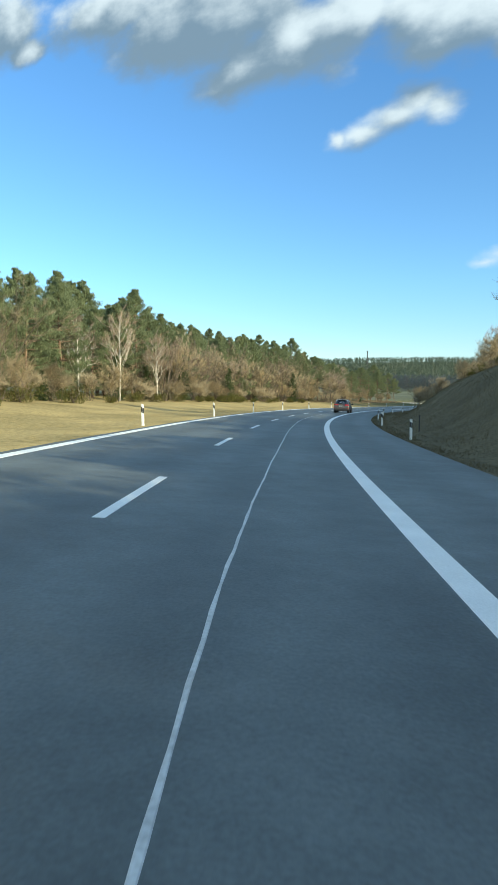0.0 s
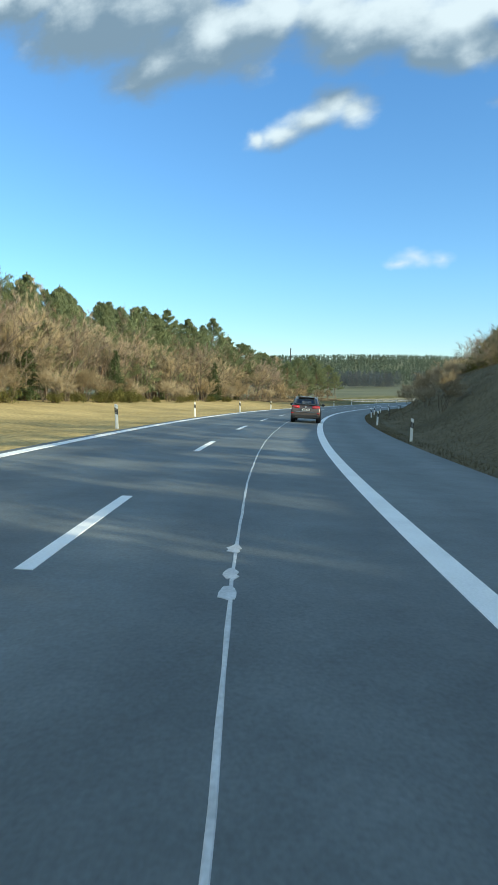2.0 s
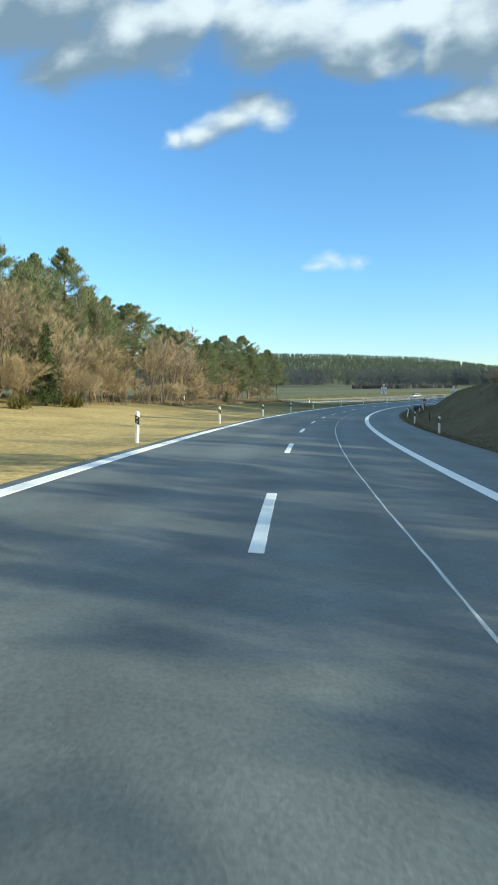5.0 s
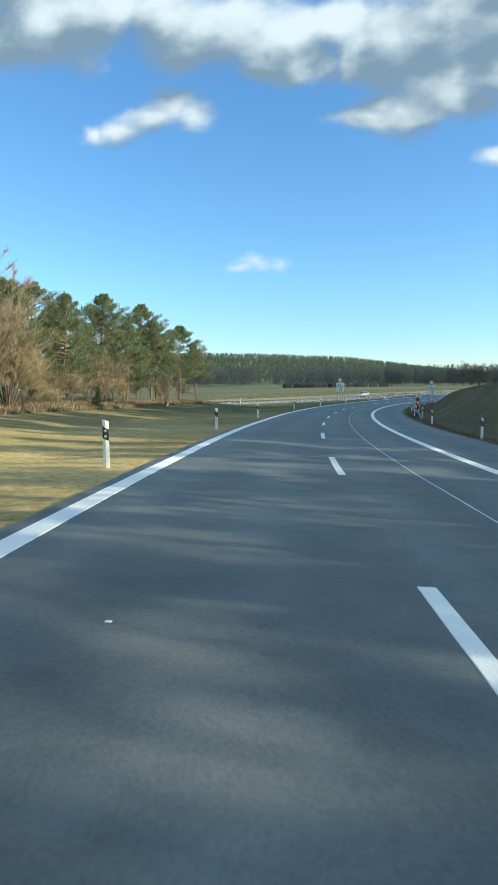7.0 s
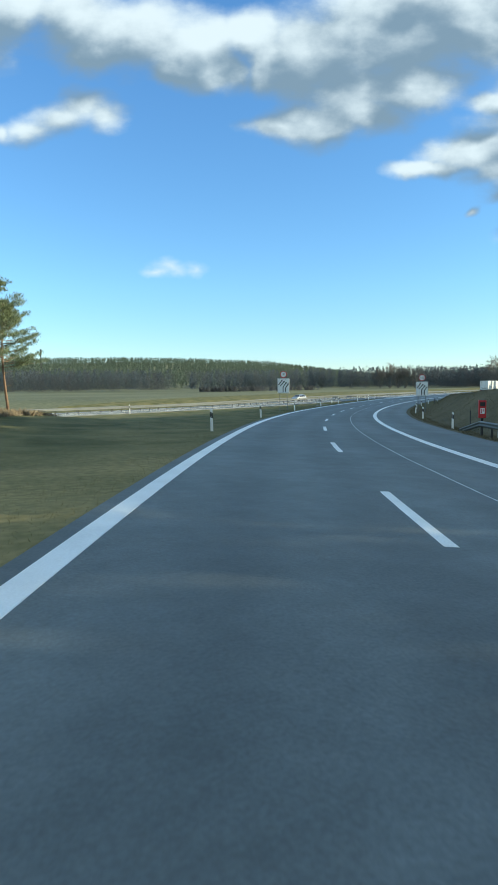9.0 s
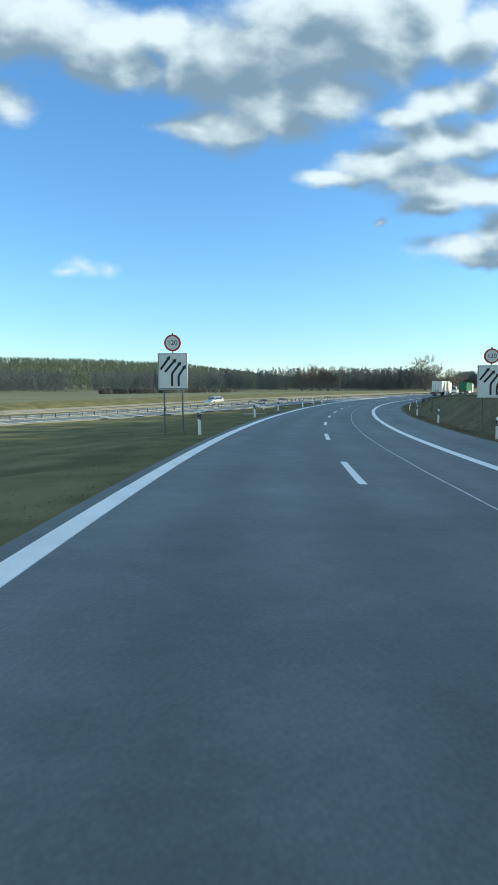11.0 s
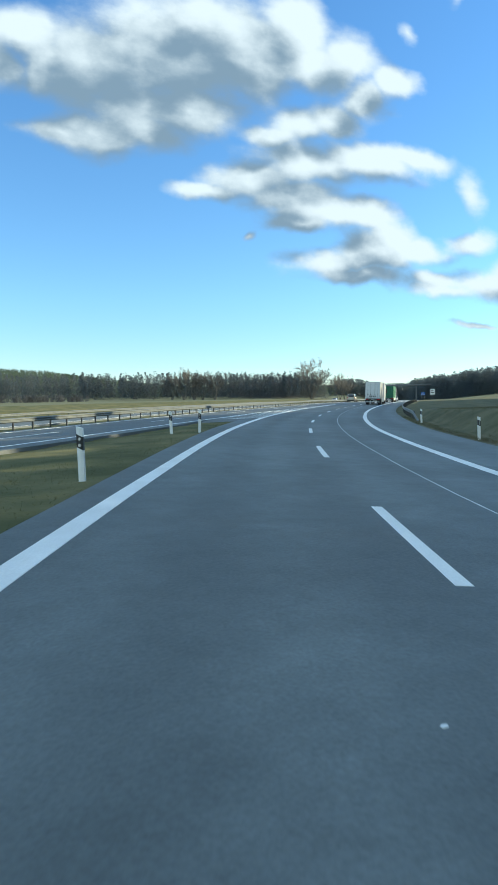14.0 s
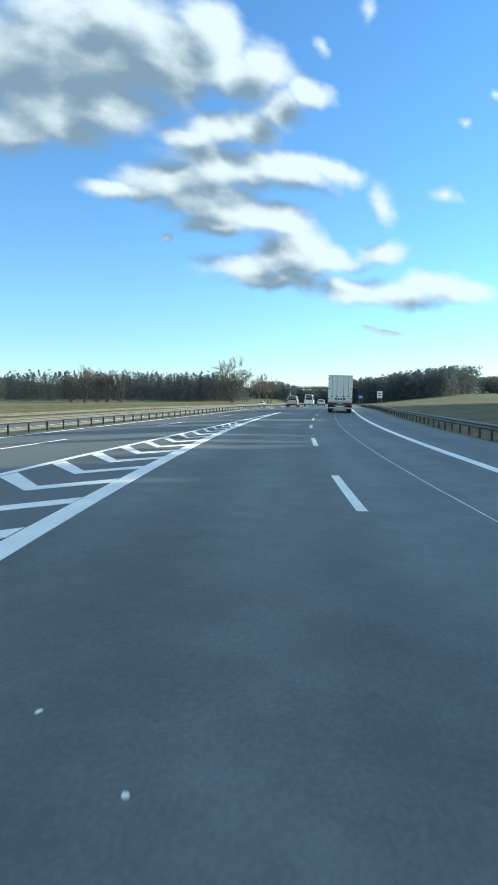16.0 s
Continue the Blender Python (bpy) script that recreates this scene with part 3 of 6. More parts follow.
for a, b, st in ((line_left, lambda s: line_left(s) + 0.295, list(np.arange(-100, 402, 2.0))), (line_right, lambda s: line_right(s) + 0.3, ST)):
    tagged(mark("edge_line", road, st, a, b, PAINT, ramp), "broad white edge line")


def seam_at(s):
    """Offset of the sealed joint: nearly straight, with a slight waver."""
    return float(np.interp(s, [0, 6, 13, 20, 26, 44, 52, 58, 68, 130, 200], [1.68, 1.66, 1.80, 1.88, 1.90, 1.73, 1.65, 1.65, 1.71, 1.64, 1.64])) + 0.008 * math.sin(s * 0.37) + 0.006 * math.sin(s * 1.1)


tagged(mark("seam", road, list(np.arange(-100, 700, 0.6)), lambda s: seam_at(s) - 0.017 - 0.005 * math.sin(s * 5.3),
            lambda s: seam_at(s) + 0.017 + 0.005 * math.sin(s * 3.1), SEAM, ramp, 0.004), "pale sealed joint along the lane")
S0, DASH, PERIOD = 7.95, 4.0, 12.0
for i in range(-8, 46):
    s = S0 + PERIOD * i
    mark("lane_dash", road, [s, s + 1, s + 2, s + 3, s + DASH], -0.08, 0.08, PAINT, ramp)
for a, b, st in ((-0.1, 0.12, [u for u in ML if u < U_TIE + 4]), (7.4, 7.6, ML)):
    mark("edge_line", main_road, st, N_NEAR + a, N_NEAR + b, PAINT, main_carriageway)
for i in range(-22, 30):
    u = U_TIE - 48.5 + 18 * i
    mark("lane_dash", main_road, [u, u + 3, u + 6], N_NEAR + 3.68, N_NEAR + 3.83, PAINT, main_carriageway)
for a, b in ((13.2, 13.4), (21.0, 21.2)):
    mark("edge_line", main_road, ML, N_NEAR + a, N_NEAR + b, PAINT, far_carriageway)

# ---- trees ----
PINE = mat("pine_needles", (0.128, 0.165, 0.09), 0.75, scale=0.9, var=0.4, fine=9, bump=0.0, island=0.5, second=(0.205, 0.235, 0.125), spec=0.2)
SPRUCE = mat("spruce_needles", (0.045, 0.068, 0.03), 0.75, scale=0.9, var=0.4, fine=9, bump=0.0, island=0.5, second=(0.08, 0.105, 0.042), spec=0.2)
PINE_BARK = mat("pine_bark", (0.12, 0.085, 0.06), 0.9, scale=2, var=0.4, fine=30, bump=0.6, second=(0.19, 0.12, 0.075))
BARK = mat("grey_bark", (0.13, 0.105, 0.08), 0.9, scale=2, var=0.35, fine=30, bump=0.6)
BIRCH_BARK = mat("birch_bark", (0.48, 0.44, 0.38), 0.8, scale=3, var=0.35, fine=14, bump=0.3, second=(0.62, 0.58, 0.52))
TWIG = mat("twigs", (0.33, 0.275, 0.185), 0.9, scale=1, var=0.3, fine=12, bump=0.0, island=0.4, second=(0.44, 0.375, 0.26), spec=0.2)
BIRCH_TWIG = mat("birch_twigs", (0.30, 0.235, 0.18), 0.9, scale=1, var=0.3, fine=12, bump=0.0, island=0.4, second=(0.38, 0.30, 0.23), spec=0.2)
SHRUB_TWIG = mat("shrub_twigs", (0.31, 0.25, 0.16), 0.9, scale=1, var=0.3, fine=12, bump=0.0, island=0.5, second=(0.40, 0.33, 0.21), spec=0.2)
BROOM = mat("broom_leaves", (0.075, 0.085, 0.022), 0.85, scale=1, var=0.35, fine=9, bump=0.0, island=0.5, second=(0.13, 0.12, 0.035), spec=0.2)


def leafy(m, share):
    """Needles and twigs let part of the light through."""
    n, l = m.node_tree.nodes, m.node_tree.links
    bsdf = n["Principled BSDF"]
    thin = n.new("ShaderNodeBsdfTranslucent")
    l.new(bsdf.inputs["Base Color"].links[0].from_socket, thin.inputs["Color"])
    mix = n.new("ShaderNodeMixShader")
    mix.inputs[0].default_value = share
    l.new(bsdf.outputs[0], mix.inputs[1])
    l.new(thin.outputs[0], mix.inputs[2])
    l.new(mix.outputs[0], n["Material Output"].inputs["Surface"])


for leaf in (PINE, SPRUCE, TWIG, BIRCH_TWIG, SHRUB_TWIG, BROOM):
    leafy(leaf, 0.38)


def leaf_mesh(name, centres, sizes, material, gen, droop=0.0, aspect=0.3):
    """Many small three-cornered leaves or tufts at the given centres."""
    n = len(centres)
    a = gen.normal(size=(n, 3))
    a[:, 2] += droop
    a /= np.linalg.norm(a, axis=1)[:, None]
    b = np.cross(a, gen.normal(size=(n, 3)))
    b /= np.linalg.norm(b, axis=1)[:, None]
    c, s = np.asarray(centres), np.asarray(sizes)[:, None]
    v = np.stack([c - a * s * 0.5 - b * s * aspect * 0.5, c - a * s * 0.5 + b * s * aspect * 0.5, c + a * s * 0.6], 1).reshape(-1, 3)
    return data_mesh(name, v, [(3 * i, 3 * i + 1, 3 * i + 2) for i in range(n)], material)


def child(name, me, parent):
    ob = new(name, me)
    ob.parent = parent
    return ob


def spray_mesh(name, centres, ways, sizes, material, gen, aspect=0.26):
    """Needle shoots: slender three-cornered sprays that point along the given ways."""
    n = len(centres)
    a = ways + gen.normal(scale=0.42, size=(n, 3))
    a /= np.linalg.norm(a, axis=1)[:, None]
    b = np.cross(a, gen.normal(size=(n, 3)))
    b /= np.linalg.norm(b, axis=1)[:, None]
    s = sizes[:, None]
    v = np.stack([centres - a * s * 0.35 - b * s * aspect * 0.5, centres - a * s * 0.35 + b * s * aspect * 0.5, centres + a * s * 0.75], 1).reshape(-1, 3)
    return data_mesh(name, v, [(3 * i, 3 * i + 1, 3 * i + 2) for i in range(n)], material)


def make_pine(seed, h, bare=0.45, width=2.2, per=105, tuft=1.0, cone=0.35):
    """Scots pine: bare reddish stem, limbs that rise towards the top, upturned needle shoots along the side branches."""
    r, g = random.Random(seed), np.random.RandomState(seed)
    root = new("pine_tree")
    bm = bmesh.new()
    lean = Vector((r.uniform(-0.05, 0.05), r.uniform(-0.05, 0.05), 1))
    stem = [Vector((lean.x * h * t + 0.15 * math.sin(5 * t + seed), lean.y * h * t + 0.15 * math.cos(4 * t + seed), h * t)) for t in np.linspace(0, 0.97, 8)]
    tube(bm, stem, [0.17 * (h / 12) * (1 - 0.86 * t) for t in np.linspace(0, 1, 8)], 7)
    cs, ws, ss = [], [], []
    n_limb = int(40 + 1.5 * h) if per > 50 else int(24 + 1.3 * h)
    shoots = max(9, int(per * 0.40))
    for i in range(n_limb):
        t = bare + (0.97 - bare) * (i + r.random()) / n_limb
        k = int(t / 0.97 * 7)
        base = stem[min(k, 6)].lerp(stem[min(k, 6) + 1], t / 0.97 * 7 - min(k, 6))
        az = i * 2.4 + r.uniform(-0.6, 0.6)
        u = (t - bare) / (1 - bare)
        reach = width * (0.55 + 0.75 * math.sin(min(1, u * 1.15 + 0.18) * 2.75)) * r.uniform(0.6, 1.15)
        reach = max(0.35, reach * (1.05 - 0.5 * u) * (1 - 0.72 * u ** 4))
        reach = reach * (1 - cone) + cone * max(0.25, width * 1.15 * (1 - u) ** 0.7 * r.uniform(0.6, 1.2))
        top = min(1.0, (1 - u) / 0.30)
        reach *= 0.36 + 0.64 * top
        out = Vector((math.cos(az), math.sin(az), 0.0))
        tip = base + out * reach + Vector((0, 0, reach * (r.uniform(-0.08, 0.3) + 0.75 * u ** 1.5)))
        mid = base.lerp(tip, 0.5) + Vector((0, 0, -0.1 * reach))
        tube(bm, [base, mid, tip], [0.05 * h / 12, 0.032 * h / 12, 0.01], 4)
        along_limb = (tip - base).normalized()
        side = Vector((-math.sin(az), math.cos(az), 0.0))
        for j in range(6):
            f = 0.38 + 0.66 * (j + r.random() * 0.8) / 6
            c = base.lerp(tip, f) + Vector((0, 0, -0.1 * reach * (1 - abs(2 * f - 1))))
            q = 1 if j % 2 else -1
            way = (along_limb * r.uniform(0.5, 1.0) + side * q * r.uniform(0.25, 0.95) + Vector((0, 0, r.uniform(0.05, 0.5)))).normalized()
            length = (0.16 + 0.16 * top + 0.34 * reach * (1.15 - f)) * r.uniform(0.7, 1.25)
            m = shoots
            z = g.random_sample(m) ** 0.7
            line = np.array(c)[None] + np.array(way)[None] * (length * z)[:, None]
            fat = 0.07 + 0.13 * (h / 12) * (1 - 0.35 * z)
            cs.append(line + g.normal(size=(m, 3)) * (fat * (0.4 + 0.6 * top))[:, None] * np.array([1, 1, 0.7]))
            up = np.array(way)[None] * 0.55 + np.array([0, 0, 0.85])[None]
            ws.append(np.repeat(up, m, 0))
            ss.append(g.uniform(0.17, 0.36, m) * tuft * (h / 12) ** 0.5 * (1.1 - 0.25 * z))
    m = 5 * shoots
    z = g.random_sample(m)
    cs.append(np.array(stem[-1])[None] + np.stack([g.normal(scale=0.10, size=m) * (1.1 - z), g.normal(scale=0.10, size=m) * (1.1 - z), -0.7 + 1.15 * z], 1))
    ws.append(np.repeat(np.array([[0, 0, 1.3]]), m, 0))
    ss.append(g.uniform(0.17, 0.32, m) * tuft)
    for j in range(5):
        az, z = r.uniform(0, 6.28), h * r.uniform(0.2, bare)
        b0 = Vector((lean.x * z, lean.y * z, z))
        tube(bm, [b0, b0 + Vector((math.cos(az) * 0.9, math.sin(az) * 0.9, 0.1))], [0.03, 0.008], 4)
    part("trunk", bm, PINE_BARK, root)
    child("crown", spray_mesh("crown", np.concatenate(cs), np.concatenate(ws), np.concatenate(ss), PINE, g), root)
    return root


def make_spruce(seed, h, width=1.5):
    """Young conifer, green to the ground: tiers of drooping sprays."""
    r, g = random.Random(seed), np.random.RandomState(seed)
    root = new("conifer")
    bm = bmesh.new()
    tube(bm, [Vector((0, 0, 0)), Vector((0.05, 0, h * 0.5)), Vector((0, 0, h))], [0.09 * h / 5, 0.05 * h / 5, 0.01], 6)
    part("trunk", bm, BARK, root)
    cs, ss = [], []
    tiers = int(h * 3.2)
    for i in range(tiers):
        t = 0.06 + 0.92 * i / tiers
        reach = width * (1 - t) ** 0.8 + 0.1
        for k in range(int(5 + 6 * (1 - t))):
            az = r.uniform(0, 6.28)
            rr = reach * r.uniform(0.6, 1.1)
            m = int(7 + 14 * rr)
            q = np.linspace(0.15, 1, m)[:, None]
            line = np.concatenate([np.cos(az) * rr * q, np.sin(az) * rr * q, h * t - 0.18 * rr * q ** 2 + 0.12 * q], 1)
            cs.append(line + g.normal(scale=0.09, size=(m, 3)))
            ss.append(g.uniform(0.18, 0.36, m))
    child("crown", leaf_mesh("crown", np.concatenate(cs), np.concatenate(ss), SPRUCE, g, -0.2), root)
    return root


def make_bare(name, seed, h, spread_deg, stems, bark, twig, fine=1.0, twig_len=0.5, trunk_r=0.10):
    """Leafless tree or shrub: forking limbs as tapered tubes and a haze of fine twigs."""
    r, g = random.Random(seed), np.random.RandomState(seed)
    root = new(name)
    bm = bmesh.new()
    tv, tf = [], []

    def twigs(p, d, n, length):
        for _ in range(n):
            q = (d + Vector((r.gauss(0, 0.5), r.gauss(0, 0.5), r.gauss(0.15, 0.38)))).normalized()
            o = p - d * r.uniform(0, length)
            L = length * r.uniform(0.5, 1.25)
            w = q.orthogonal().normalized() * (0.008 + 0.004 * r.random())
            e = o + q * L + Vector((0, 0, -0.06 * L))
            i = len(tv)
            tv.extend((o - w, o + w, e))
            tf.append((i, i + 1, i + 2))
            for _k in range(2):
                o2 = o.lerp(e, r.uniform(0.25, 0.85))
                q2 = (q + Vector((r.gauss(0, 0.6), r.gauss(0, 0.6), r.gauss(0.05, 0.5)))).normalized()
                i = len(tv)
                tv.extend((o2 - w * 0.7, o2 + w * 0.7, o2 + q2 * L * r.uniform(0.35, 0.7)))
                tf.append((i, i + 1, i + 2))

    def limb(p, d, length, rad, depth):
        pts, q, dd = [p], p.copy(), d.copy()
        n = 3 if depth < 2 else 2
        for i in range(n):
            dd = (dd + Vector((r.gauss(0, 0.12), r.gauss(0, 0.12), r.gauss(0.05, 0.08)))).normalized()
            q = q + dd * length / n
            pts.append(q.copy())
        tube(bm, pts, [rad * (1 - 0.5 * i / n) for i in range(n + 1)], 6 if depth == 0 else (4 if depth < 2 else 3))
        if depth >= 3 or length < 0.35:
            twigs(q, dd, int(14 * fine), twig_len)
            return
        if depth >= 1:
            twigs(q, dd, int(7 * fine), twig_len)
        for k in range(r.choice((2, 3, 3))):
            az = r.uniform(0, 6.28)
            o = dd.orthogonal().normalized()
            o = (o * math.cos(az) + dd.cross(o) * math.sin(az))
            ang = radians(r.uniform(spread_deg * 0.5, spread_deg * 1.2))
            nd = (dd * math.cos(ang) + o * math.sin(ang) + Vector((0, 0, 0.12))).normalized()
            start = pts[-1] if k == 0 else pts[-2].lerp(pts[-1], r.uniform(0, 0.9))
            limb(start, nd, length * r.uniform(0.55, 0.78), rad * 0.55, depth + 1)

    for k in range(stems):
        az = 6.28 * k / max(1, stems) + r.uniform(0, 1)
        tilt = 0.0 if stems == 1 else r.uniform(0.06, 0.42)
        d = Vector((math.cos(az) * tilt, math.sin(az) * tilt, 1)).normalized()
        p0 = Vector((math.cos(az), math.sin(az), 0)) * (0.0 if stems == 1 else 0.25)
        if stems == 1:
            # a leader with side limbs all the way up
            top, n = h * 0.86, 9
            pts = [Vector((0.12 * math.sin(3 * t + seed), 0.12 * math.cos(2.3 * t + seed), top * t)) for t in np.linspace(0, 1, n)]
            tube(bm, pts, [trunk_r * (1 - 0.85 * t) for t in np.linspace(0, 1, n)], 7)
            m = int(9 + h)
            for i in range(m):
                t = 0.25 + 0.74 * i / m
                b0 = pts[int(t * (n - 1))].lerp(pts[min(n - 1, int(t * (n - 1)) + 1)], t * (n - 1) % 1)
                a2 = i * 2.4 + r.uniform(-0.5, 0.5)
                ang = radians(r.uniform(28, 58))
                nd = Vector((math.cos(a2) * math.sin(ang), math.sin(a2) * math.sin(ang), math.cos(ang)))
                limb(b0, nd, h * 0.26 * (1.15 - 0.75 * t) * r.uniform(0.7, 1.2), trunk_r * 0.38 * (1.1 - 0.8 * t), 1)
            limb(pts[-1], Vector((0, 0, 1)), h * 0.13, trunk_r * 0.15, 2)
        else:
            limb(p0, d, h * 0.42 * r.uniform(0.7, 1.1), trunk_r * r.uniform(0.5, 0.9), 0)
    part("trunk", bm, bark, root)
    child("twig_crown", data_mesh("twig_crown", tv, tf, twig), root)
    return root


def make_broom(seed, h):
    """Low evergreen bush: dense upright sprays."""
    g = np.random.RandomState(seed)
    root = new("bush")
    bm = bmesh.new()
    r = random.Random(seed)
    for k in range(9):
        az = 0.7 * k
        tube(bm, [Vector((0, 0, 0)), Vector((math.cos(az) * 0.3 * h, math.sin(az) * 0.3 * h, 0.6 * h))], [0.03, 0.01], 4)
    part("stem", bm, BARK, root)
    cs = []
    for k in range(16):
        c = np.array([r.gauss(0, 0.38 * h), r.gauss(0, 0.38 * h), h * r.uniform(0.2, 0.75)])
        cs.append(c + g.normal(scale=0.16 * h, size=(70, 3)))
    c = np.concatenate(cs)
    c[:, 2] = np.abs(c[:, 2])
    child("foliage", leaf_mesh("foliage", c, g.uniform(0.10, 0.24, len(c)), BROOM, g, 1.2, 0.3), root)
    return root


PINES = [make_pine(11, 13, 0.2, 3.3, 150, 0.8, cone=0.55), make_pine(12, 12, 0.12, 3.2, 150, 0.8, cone=0.7), make_pine(13, 14, 0.26, 3.4, 150, 0.8, cone=0.45), make_pine(14, 11, 0.08, 3.2, 150, 0.8, cone=0.65)]
TALL_PINES = [make_pine(21, 11.5, 0.40, 3.6, 190, 0.74, 0.25), make_pine(22, 10.5, 0.32, 3.6, 190, 0.74, 0.35), make_pine(23, 9.5, 0.22, 3.3, 190, 0.74, 0.5)]
BACK_PINES = [make_pine(81, 13, 0.1, 3.1, 26, 2.9), make_pine(82, 12, 0.06, 3.0, 26, 2.9)]
SPRUCES = [make_spruce(31, 6.5, 1.7), make_spruce(32, 3.0, 0.9)]
BIRCHES = [make_bare("birch_tree", 41, 10.5, 38, 1, BIRCH_BARK, BIRCH_TWIG, 1.0, 0.55, 0.12), make_bare("birch_tree", 42, 9.0, 34, 1, BIRCH_BARK, BIRCH_TWIG, 0.8, 0.5, 0.10)]
BARES = [make_bare("bare_tree", 51, 9.0, 33, 7, BARK, TWIG, 2.0, 0.5, 0.11), make_bare("bare_tree", 52, 10.0, 31, 8, BARK, TWIG, 2.0, 0.5, 0.11),
         make_bare("bare_tree", 53, 8.0, 36, 7, BARK, SHRUB_TWIG, 2.0, 0.45, 0.09), make_bare("bare_tree", 54, 9.5, 30, 6, BARK, BIRCH_TWIG, 1.9, 0.5, 0.10)]
BANK_BARES = [make_bare("bare_tree", 55, 7.5, 30, 3, BARK, BIRCH_TWIG, 0.9, 0.6, 0.10), make_bare("bare_tree", 56, 6.5, 34, 4, BARK, SHRUB_TWIG, 0.8, 0.55, 0.09)]
FAR_TWIG = mat("grey_twigs", (0.125, 0.118, 0.112), 0.9, scale=1, var=0.25, fine=8, bump=0.0, island=0.2, second=(0.165, 0.155, 0.145), spec=0.1)
FAR_BARES = [make_bare("bare_tree", 57, 9.5, 30, 8, FAR_TWIG, FAR_TWIG, 1.9, 0.7, 0.12)]
SHRUBS = [make_bare("shrub", 61, 3.6, 44, 8, BARK, SHRUB_TWIG, 0.9, 0.45, 0.04), make_bare("shrub", 62, 2.6, 46, 8, BARK, TWIG, 0.8, 0.4, 0.035)]
BROOMS = [make_broom(71, 1.5), make_broom(72, 1.0)]
LABEL = {"pine_tree": ("tall pine with a reddish bare stem and green crown", "tree"),
         "conifer": ("young dark green conifer branched to the ground", "tree"),
         "birch_tree": ("leafless birch with white stem and fine pale twigs", "tree"),
         "bare_tree": ("leafless brown broadleaf tree forking from low down", "tree"),
         "shrub": ("leafless reddish-brown shrub at the wood's edge", "shrub"),
         "bush": ("low olive-green evergreen bush in the grass", "bush")}
planted = random.Random(5)
used = set()


def spot(kinds, s, lat, size=1.0, sink=0.05):
    """A kind of tree and its standing place on the ground."""
    src = planted.choice(kinds)
    th = float(np.interp(s, RS, RTH))
    x, y = float(np.interp(s, RS, RX)) + lat * math.cos(th), float(np.interp(s, RS, RY)) - lat * math.sin(th)
    z = float(ground_at(np.array([s]), np.array([lat]), np.array([x]), np.array([y]))[0])
    m = pose(x, y, z - sink, planted.uniform(-2, 2), planted.uniform(-2, 2), planted.uniform(0, 360))
    f = size * planted.uniform(0.88, 1.12)
    return src, m, f


def plant(kinds, s, lat, size=1.0, group="", sink=0.05):
    src, m, f = spot(kinds, s, lat, size, sink)
    if src.name in used:
        ob = copy_thing(src, m)
    else:
        used.add(src.name)
        ob = src
        ob.matrix_basis = m
    ob.scale = (f, f, f)
    base = src.name.split(".")[0]
    tagged(ob, *LABEL[base], group=group)
    return ob


def wood(name, spots, label):
    """A dense wood as one mesh: many trees, stems and crowns together."""
    vs, fs, mi, n, cache = [], [], [], 0, {}
    for src, m, f in spots:
        if src.name not in cache:
            bits = []
            for c in src.children:
                me = c.data
                v = np.empty(len(me.vertices) * 3, np.float32)
                me.vertices.foreach_get("co", v)
                me.calc_loop_triangles()
                t = np.empty(len(me.loop_triangles) * 3, np.int32)
                me.loop_triangles.foreach_get("vertices", t)
                bits.append((v.reshape(-1, 3), t.reshape(-1, 3), 0 if c.name.startswith("trunk") else 1))
            cache[src.name] = bits
        rot = np.array(m.to_3x3()) * f
        for v, t, k in cache[src.name]:
            vs.append(v @ rot.T + np.array(m.translation))
            fs.append(t + n)
            mi.append(np.full(len(t), k, np.int32))
            n += len(v)
    v, t, k = np.concatenate(vs).astype(np.float32), np.concatenate(fs).astype(np.int32), np.concatenate(mi)
    me = bpy.data.meshes.new(name)
    me.vertices.add(len(v))
    me.vertices.foreach_set("co", v.ravel())
    me.loops.add(len(t) * 3)
    me.loops.foreach_set("vertex_index", t.ravel())
    me.polygons.add(len(t))
    me.polygons.foreach_set("loop_start", np.arange(0, len(t) * 3, 3, dtype=np.int32))
    me.materials.append(PINE_BARK)
    me.materials.append(PINE)
    me.polygons.foreach_set("material_index", k)
    me.update(calc_edges=True)
    return tagged(new(name, me), label, "woodland", kind="stuff")


# the wood along the left verge
def tall(s):
    return float(np.interp(s, [0, 35, 62, 120, 175], [1.02, 1.02, 1.04, 1.05, 1.03]))


wood("roadside_wood", [spot(BACK_PINES, s, -planted.uniform(50, 57), tall(s) * 1.12) for s in np.arange(-8, 185, 3.3)], "dark depth of the roadside pine wood")
for s in np.arange(4, 172, 3.1):
    plant(PINES, s + planted.uniform(-1.5, 1.5), -planted.uniform(25.5, 29), tall(s) * planted.uniform(0.85, 1.02), "pines of the roadside wood")
for s in np.arange(2, 178, 3.9):
    plant(PINES, s + planted.uniform(-2, 2), -planted.uniform(31, 36), tall(s) * planted.uniform(0.95, 1.1), "pines of the roadside wood")
for s in np.arange(0, 180, 5):
    plant(PINES, s, -planted.uniform(39, 46), 1.1 * tall(s), "pines of the roadside wood")
for s, lat, f in ((67, -25, 0.9), (70.9, -22, 1.05), (80.4, -21.3, 0.98), (186, -24, 0.9)):
    plant(BIRCHES, s, lat, f, "birches at the wood's edge")
for s in np.arange(84, 168, 3.4):
    plant(BARES, s + planted.uniform(-1.2, 1.2), -planted.uniform(23.6, 26), planted.uniform(0.88, 1.1), "bare trees at the wood's edge")
